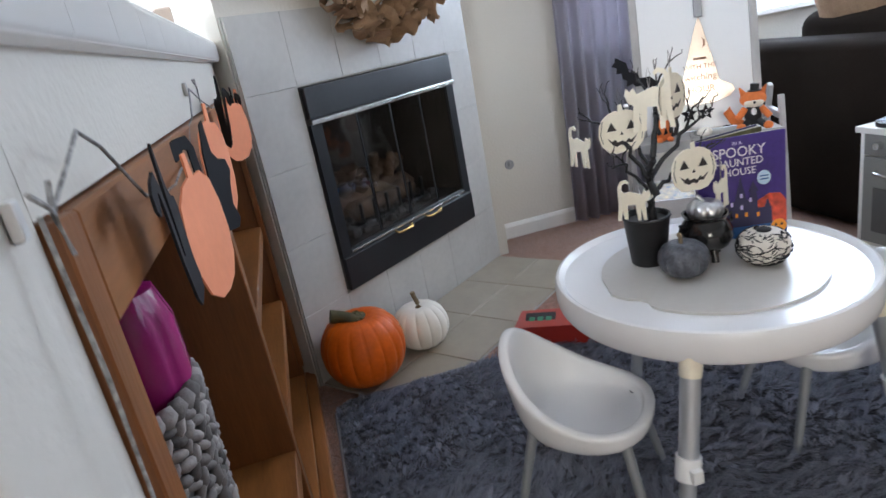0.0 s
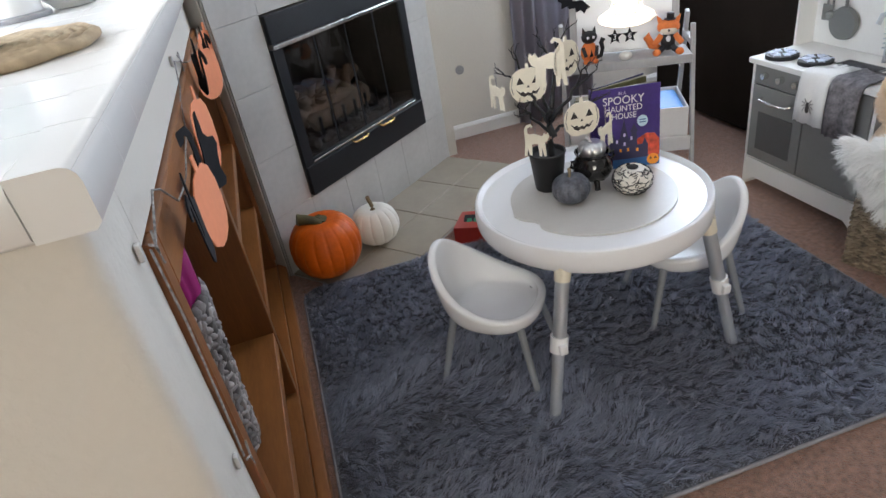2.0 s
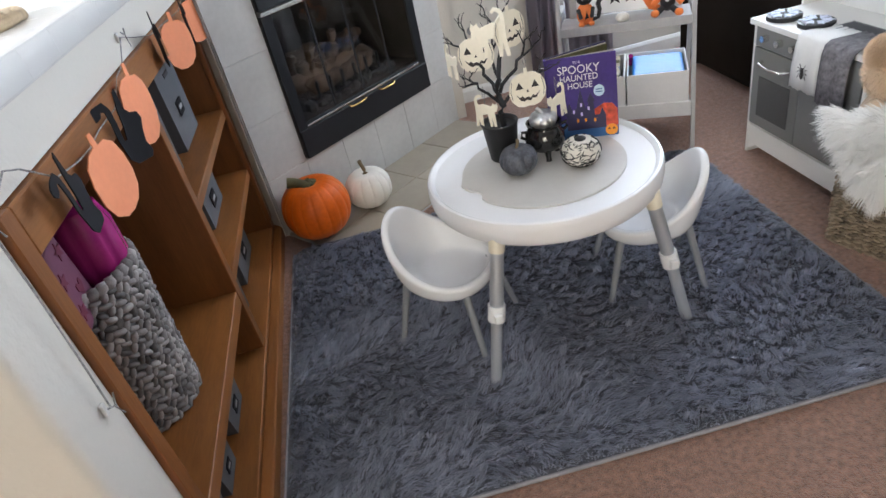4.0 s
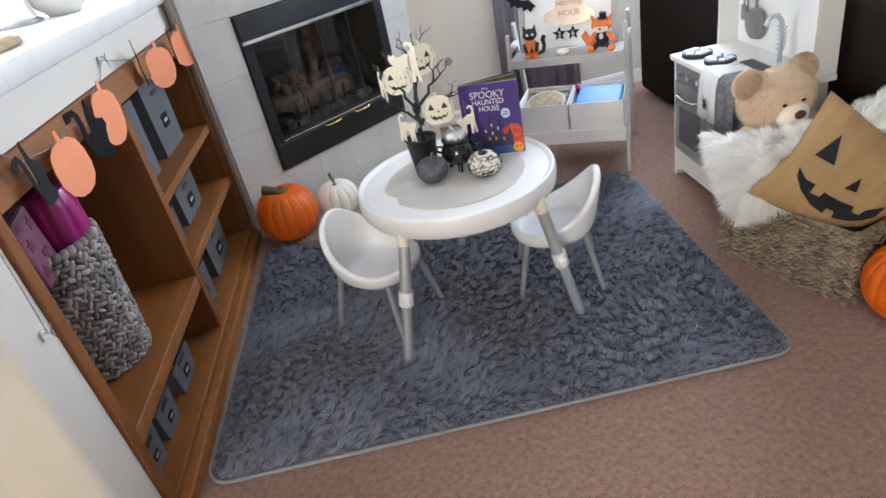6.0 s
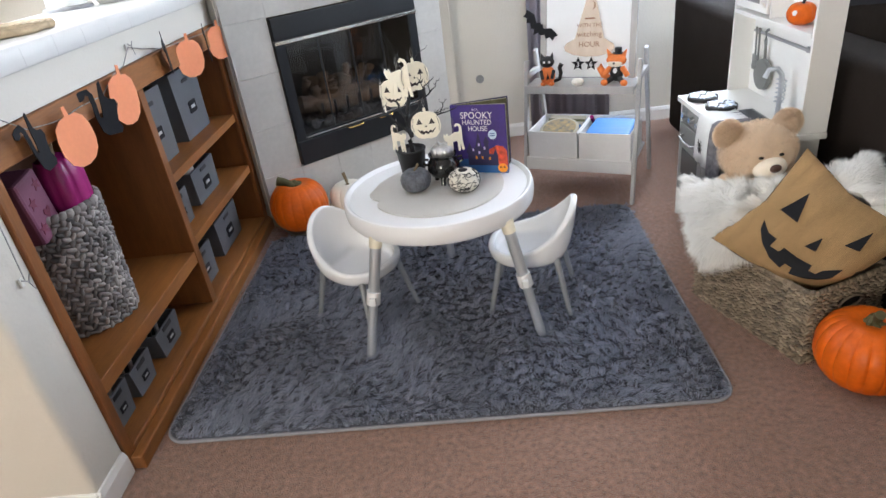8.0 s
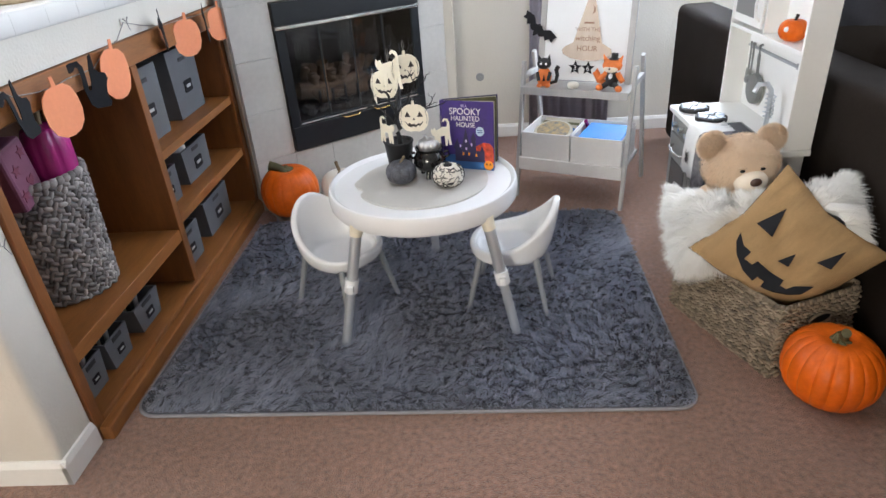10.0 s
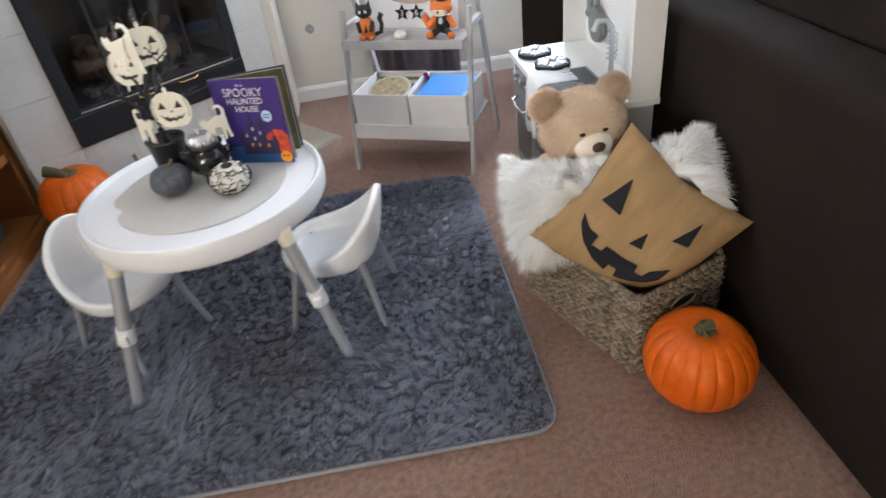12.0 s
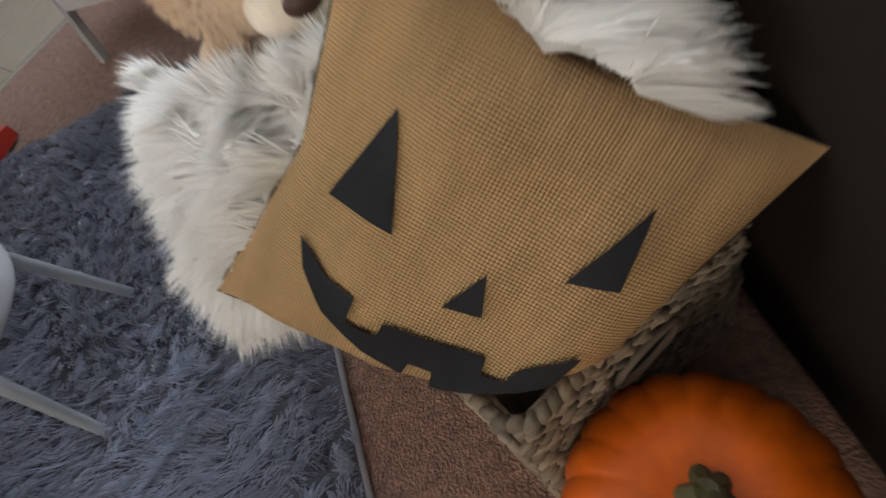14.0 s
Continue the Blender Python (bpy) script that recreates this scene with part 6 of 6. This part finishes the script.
def plait(s, i):
    z, k = s
    a = math.tau * (k + 0.5 * (z % 2)) / 46
    zz = 0.012 + z * 0.0180 + rs.uniform(-0.002, 0.002)
    r = R0 + (R1 - R0) * zz / HB
    return Matrix.Rotation(a, 4, "Z") @ Matrix.Translation((r - 0.004 + rs.uniform(-0.002, 0.002), 0, zz)) @ Matrix.Rotation(radians((62 if (k + z) % 2 else -22) + rs.uniform(-14, 14)), 4, "X") @ Matrix.Rotation(radians(rs.uniform(-14, 14)), 4, "Z") @ Matrix.Diagonal((1, rs.uniform(0.85, 1.15), rs.uniform(0.8, 1.2), 1))


lozenges(spots, plait, "braid", BRAID, wb, (0.0100, 0.0180, 0.0078))
spots = [(0, k) for k in range(44)]
lozenges(spots, lambda s, i: Matrix.Rotation(math.tau * s[1] / 44, 4, "Z") @ Matrix.Translation((R1 - 0.008, 0, HB)) @ Matrix.Rotation(radians(32), 4, "X"), "rim_braid", BRAID, wb, (0.015, 0.019, 0.013))
pk = thing("magenta_pumpkin", "glossy magenta pumpkin shaped pail in the braided basket", "pail", pose(-0.110, 0.570, 0.695, 0, 0, 10) @ Matrix.Diagonal((0.70, 0.70, 1.0, 1)))
prof = [(0.001, 0.0), (0.080, 0.005), (0.098, 0.05), (0.097, 0.13), (0.078, 0.175), (0.03, 0.188), (0.001, 0.182)]
part("pail", lathe(BM(), prof, 64, (0, 0, 0), lambda a, r, z: 1 - 0.06 * (1 - abs(math.sin(4 * a)) ** 0.6)), MAGENTA, pk, "", 50)
part("stem", tube(BM(), [(0, 0, 0.178), (0.004, 0.004, 0.20), (0.010, 0.006, 0.225)], [0.016, 0.011, 0.012], 8), STEM, pk, "", 40)
mv = thing("mauve_box", "mauve patterned box with dark red shapes in the braided basket", "box", pose(-0.185, 0.450, 0.680, 8, 0, 4))
part("panel", slab(-0.075, 0.075, -0.07, 0.05, 0, 0.195, 0.01), MAUVE, mv)
for y, z, sh in ((-0.035, 0.12, "s"), (0.02, 0.155, "s"), (0.005, 0.07, "h"), (-0.045, 0.045, "s")):
    pts = star(0.020) if sh == "s" else [(0, -0.018), (0.017, 0.002), (0.014, 0.014), (0.006, 0.014), (0, 0.007), (-0.006, 0.014), (-0.014, 0.014), (-0.017, 0.002)]
    part("shape_print", prism(BM(), pts, 0.002, Matrix.Translation((0.0758, y, z)) @ Matrix.Rotation(radians(90), 4, "Z")), PURPLEDK, mv)

# ---------------- halloween garland ----------------
gar = thing("garland", "halloween garland of orange paper pumpkins and black cats on twine", "garland")
GX = 0.030
knots = [(0.118, 1.052), (0.205, 1.090), (0.245, 1.075), (0.33, 1.020), (0.43, 1.005), (0.505, 1.000), (0.585, 1.005), (0.74, 1.000), (0.845, 1.040), (0.93, 1.050), (1.000, 1.096), (1.11, 1.070), (1.24, 1.045), (1.42, 1.040), (1.54, 1.035), (1.66, 1.030), (1.85, 1.045), (1.93, 1.040)]
part("twine", tube(BM(), [(GX - 0.012 + 0.008 * math.sin(5 * y), y, z) for y, z in knots], 0.0016, 6), TWINE, gar, "black and white striped twine", 60)
part("hanging_twine", tube(BM(), [(GX - 0.014, 0.118, 1.052), (GX - 0.010, 0.112, 0.95), (GX - 0.012, 0.110, 0.82), (GX - 0.014, 0.106, 0.71)], 0.0016, 6), TWINE, gar, "", 60)
for y, z in ((0.116, 1.055), (0.106, 0.708), (1.0, 1.098)):
    part("clear_hook", slab(0.001, 0.008, y - 0.006, y + 0.006, z - 0.014, z + 0.010, 0.002), CERAMIC, gar, "small clear wall hook")
    part("twine_bow", tube(BM(), [(0.022, y - 0.018, z + 0.012), (0.024, y, z), (0.022, y + 0.016, z + 0.014), (0.024, y, z - 0.004), (0.022, y + 0.014, z - 0.03)], 0.0018, 5), TWINE, gar, "", 60)


def paper(name, pts, y, z, material, yaw, tilt, label):
    ob = part(name, prism(BM(), pts, 0.0025), material, gar, label)
    ob.matrix_basis = pose(GX + 0.014, y, z) @ Matrix.Rotation(radians(90 + yaw), 4, "Z") @ Matrix.Rotation(radians(tilt), 4, "Y")


PUM = [(0.006, 0.0), (0.004, 0.024), (-0.004, 0.024), (-0.005, 0.002), (-0.022, -0.002), (-0.038, -0.016), (-0.046, -0.045), (-0.046, -0.080), (-0.036, -0.108), (-0.016, -0.124), (0.004, -0.126), (0.024, -0.120), (0.040, -0.102), (0.047, -0.075), (0.046, -0.042), (0.038, -0.014), (0.022, 0.0)]
for y, z, yaw, tilt, sx, sz in ((0.475, 1.008, -12, -4, 1.42, 1.14), (0.815, 1.042, -15, 8, 1.30, 1.25), (1.415, 1.040, -31, 6, 1.40, 1.14), (1.790, 1.036, -31, 6, 1.40, 1.14)):
    paper("paper_pumpkin", [(x * sx, q * sz) for x, q in PUM], y, z, ORANGEPAPER, yaw, tilt, "salmon orange paper pumpkin")
KITTY = [(-0.062, 0.010), (-0.074, 0.002), (-0.074, -0.012), (-0.062, -0.019), (-0.050, -0.012), (-0.046, -0.002), (-0.036, -0.004), (-0.030, -0.030), (-0.026, -0.070), (-0.012, -0.112), (0.006, -0.126), (0.050, -0.122),
         (0.056, -0.108), (0.044, -0.086), (0.046, -0.056), (0.052, -0.036), (0.044, -0.020), (0.026, -0.018), (0.014, -0.008), (0.006, 0.036), (-0.001, 0.030), (-0.004, -0.010), (-0.002, -0.040), (-0.004, -0.070), (-0.012, -0.070), (-0.016, -0.030), (-0.022, 0.000), (-0.036, 0.016)]
for y, z, yaw, tilt, q_ in ((0.315, 1.030, 3, 0, 0.95), (0.670, 1.020, -29, 10, 1.0), (1.200, 1.075, 20, -10, 1.0), (1.620, 1.040, 18, 4, 1.0)):
    paper("paper_cat", [(x * q_, q * q_) for x, q in KITTY], y, z, BLACKPAPER, yaw, tilt, "black paper cat with a curled tail")

# ---------------- wreath on the chimney wall ----------------
wre = thing("wreath", "ruffled brown burlap wreath on the chimney breast", "wreath", FM @ pose(0.47, -0.045, 1.545))
part("ring", tube(BM(), [(0.335 * math.cos(math.tau * k / 40), 0.02, 0.335 * math.sin(math.tau * k / 40)) for k in range(42)], 0.022, 8), BURLAPBOW, wre, "", 60)


def ruffle(seed):
    rr = random.Random(seed)
    bm_ = BM()
    n, m_ = 14, 5
    g = []
    for i in range(n + 1):
        a = math.tau * 0.8 * i / n
        rad = 0.040 + 0.012 * math.sin(3 * a + seed)
        g.append([bm_.verts.new((rad * math.cos(a) + rr.uniform(-1, 1) * 0.005, (k / m_ - 0.2) * -0.075 - 0.012 * math.cos(2 * a + k), rad * math.sin(a) * (0.7 + 0.5 * k / m_) + rr.uniform(-1, 1) * 0.005)) for k in range(m_ + 1)])
    for i in range(n):
        for k in range(m_):
            bm_.faces.new((g[i][k], g[i + 1][k], g[i + 1][k + 1], g[i][k + 1]))
    return bm_


first = [part("ruffle", ruffle(s), BURLAPBOW, wre, "", 70) for s in range(6)]
rs = random.Random(8)
for k in range(96):
    a = math.tau * k / 96 + rs.uniform(-0.03, 0.03)
    rr = 0.335 + rs.uniform(-0.062, 0.068)
    if k < 6:
        ob = first[k]
    else:
        ob = new("ruffle", first[k % 6].data)
        ob.parent = wre
    ob.matrix_basis = pose(rr * math.cos(a), 0.0 + rs.uniform(-0.01, 0.015), rr * math.sin(a), rs.uniform(-50, 50), rs.uniform(0, 360), rs.uniform(-50, 50))

# ---------------- curtain ----------------
cur = thing("curtain", "grey lilac curtain hanging beside the window", "curtain")
bm = BM()
n = 120
lo, hi = [], []
for i in range(n + 1):
    u = i / n
    x = 1.565 + 0.50 * u
    y = 2.735 + 0.026 * math.sin(u * 46) * (0.8 + 0.4 * math.sin(u * 9))
    lo.append(bm.verts.new((x - 0.01, y, 0.02)))
    hi.append(bm.verts.new((x, 2.735 + (y - 2.735) * 0.7, 2.2)))
for i in range(n):
    bm.faces.new((lo[i], lo[i + 1], hi[i + 1], hi[i]))
ob = part("panel", bm, CURTAIN, cur, "", 80)
so = ob.modifiers.new("thickness", "SOLIDIFY")
so.thickness = 0.003
part("rod", rod(BM(), (1.45, 2.735, 2.215), (3.1, 2.735, 2.215), 0.012), GREYCER, cur, "", 40)
for x in (1.5, 3.05):
    part("bracket", slab(x - 0.008, x + 0.008, 2.735, BACK, 2.205, 2.225), GREYCER, cur)

# ---------------- on the ledge ----------------
LZ = 1.2105
pl = thing("woven_placemat", "round woven hyacinth placemat on the tiled ledge", "placemat", pose(-0.250, 0.715, LZ))
bm = BM()
for k in range(9):
    r = 0.016 + 0.0205 * k
    tube(bm, [((r + 0.002 * math.sin(9 * j + k)) * math.cos(math.tau * j / 44), (r + 0.002 * math.cos(8 * j)) * math.sin(math.tau * j / 44), 0.010 + 0.002 * math.sin(5 * j + k)) for j in range(46)], 0.011, 7)
part("coil", bm, WOVENPLATE, pl, "", 60)
pumpkin("ceramic_pumpkin", "pale teal ceramic pumpkin on the woven placemat", (-0.285, 0.70, LZ + 0.021), 0.085, 0.15, TEAL, 8, 0.09, STEM, 0.2, 0.1, 0.4, seed=3)
can = thing("canister", "white ceramic canister with a grey base on the ledge", "canister", pose(-0.385, 1.43, LZ))
part("body", lathe(BM(), [(0.001, 0.014), (0.074, 0.014), (0.074, 0.26), (0.070, 0.265), (0.001, 0.265)], 40), CERAMIC, can, "", 40)
part("base", lathe(BM(), [(0.001, 0.0), (0.092, 0.0), (0.092, 0.010), (0.080, 0.0138), (0.001, 0.0138)], 40), GREYCER, can, "grey round base", 40)
bo = thing("bowl", "large white ceramic bowl on the ledge", "bowl", pose(-0.255, 1.545, LZ))
part("shell", lathe(BM(), [(0.001, 0.0), (0.055, 0.0), (0.060, 0.006), (0.105, 0.055), (0.122, 0.115), (0.116, 0.117), (0.098, 0.060), (0.055, 0.016), (0.001, 0.012)], 48), CERAMIC, bo, "", 50)
bx = thing("candle_holder", "small beige stone block on the ledge", "ornament", pose(-0.09, 1.79, LZ, 0, 0, 10))
part("block", slab(-0.025, 0.025, -0.02, 0.02, 0, 0.11, 0.006), HATWOOD, bx)
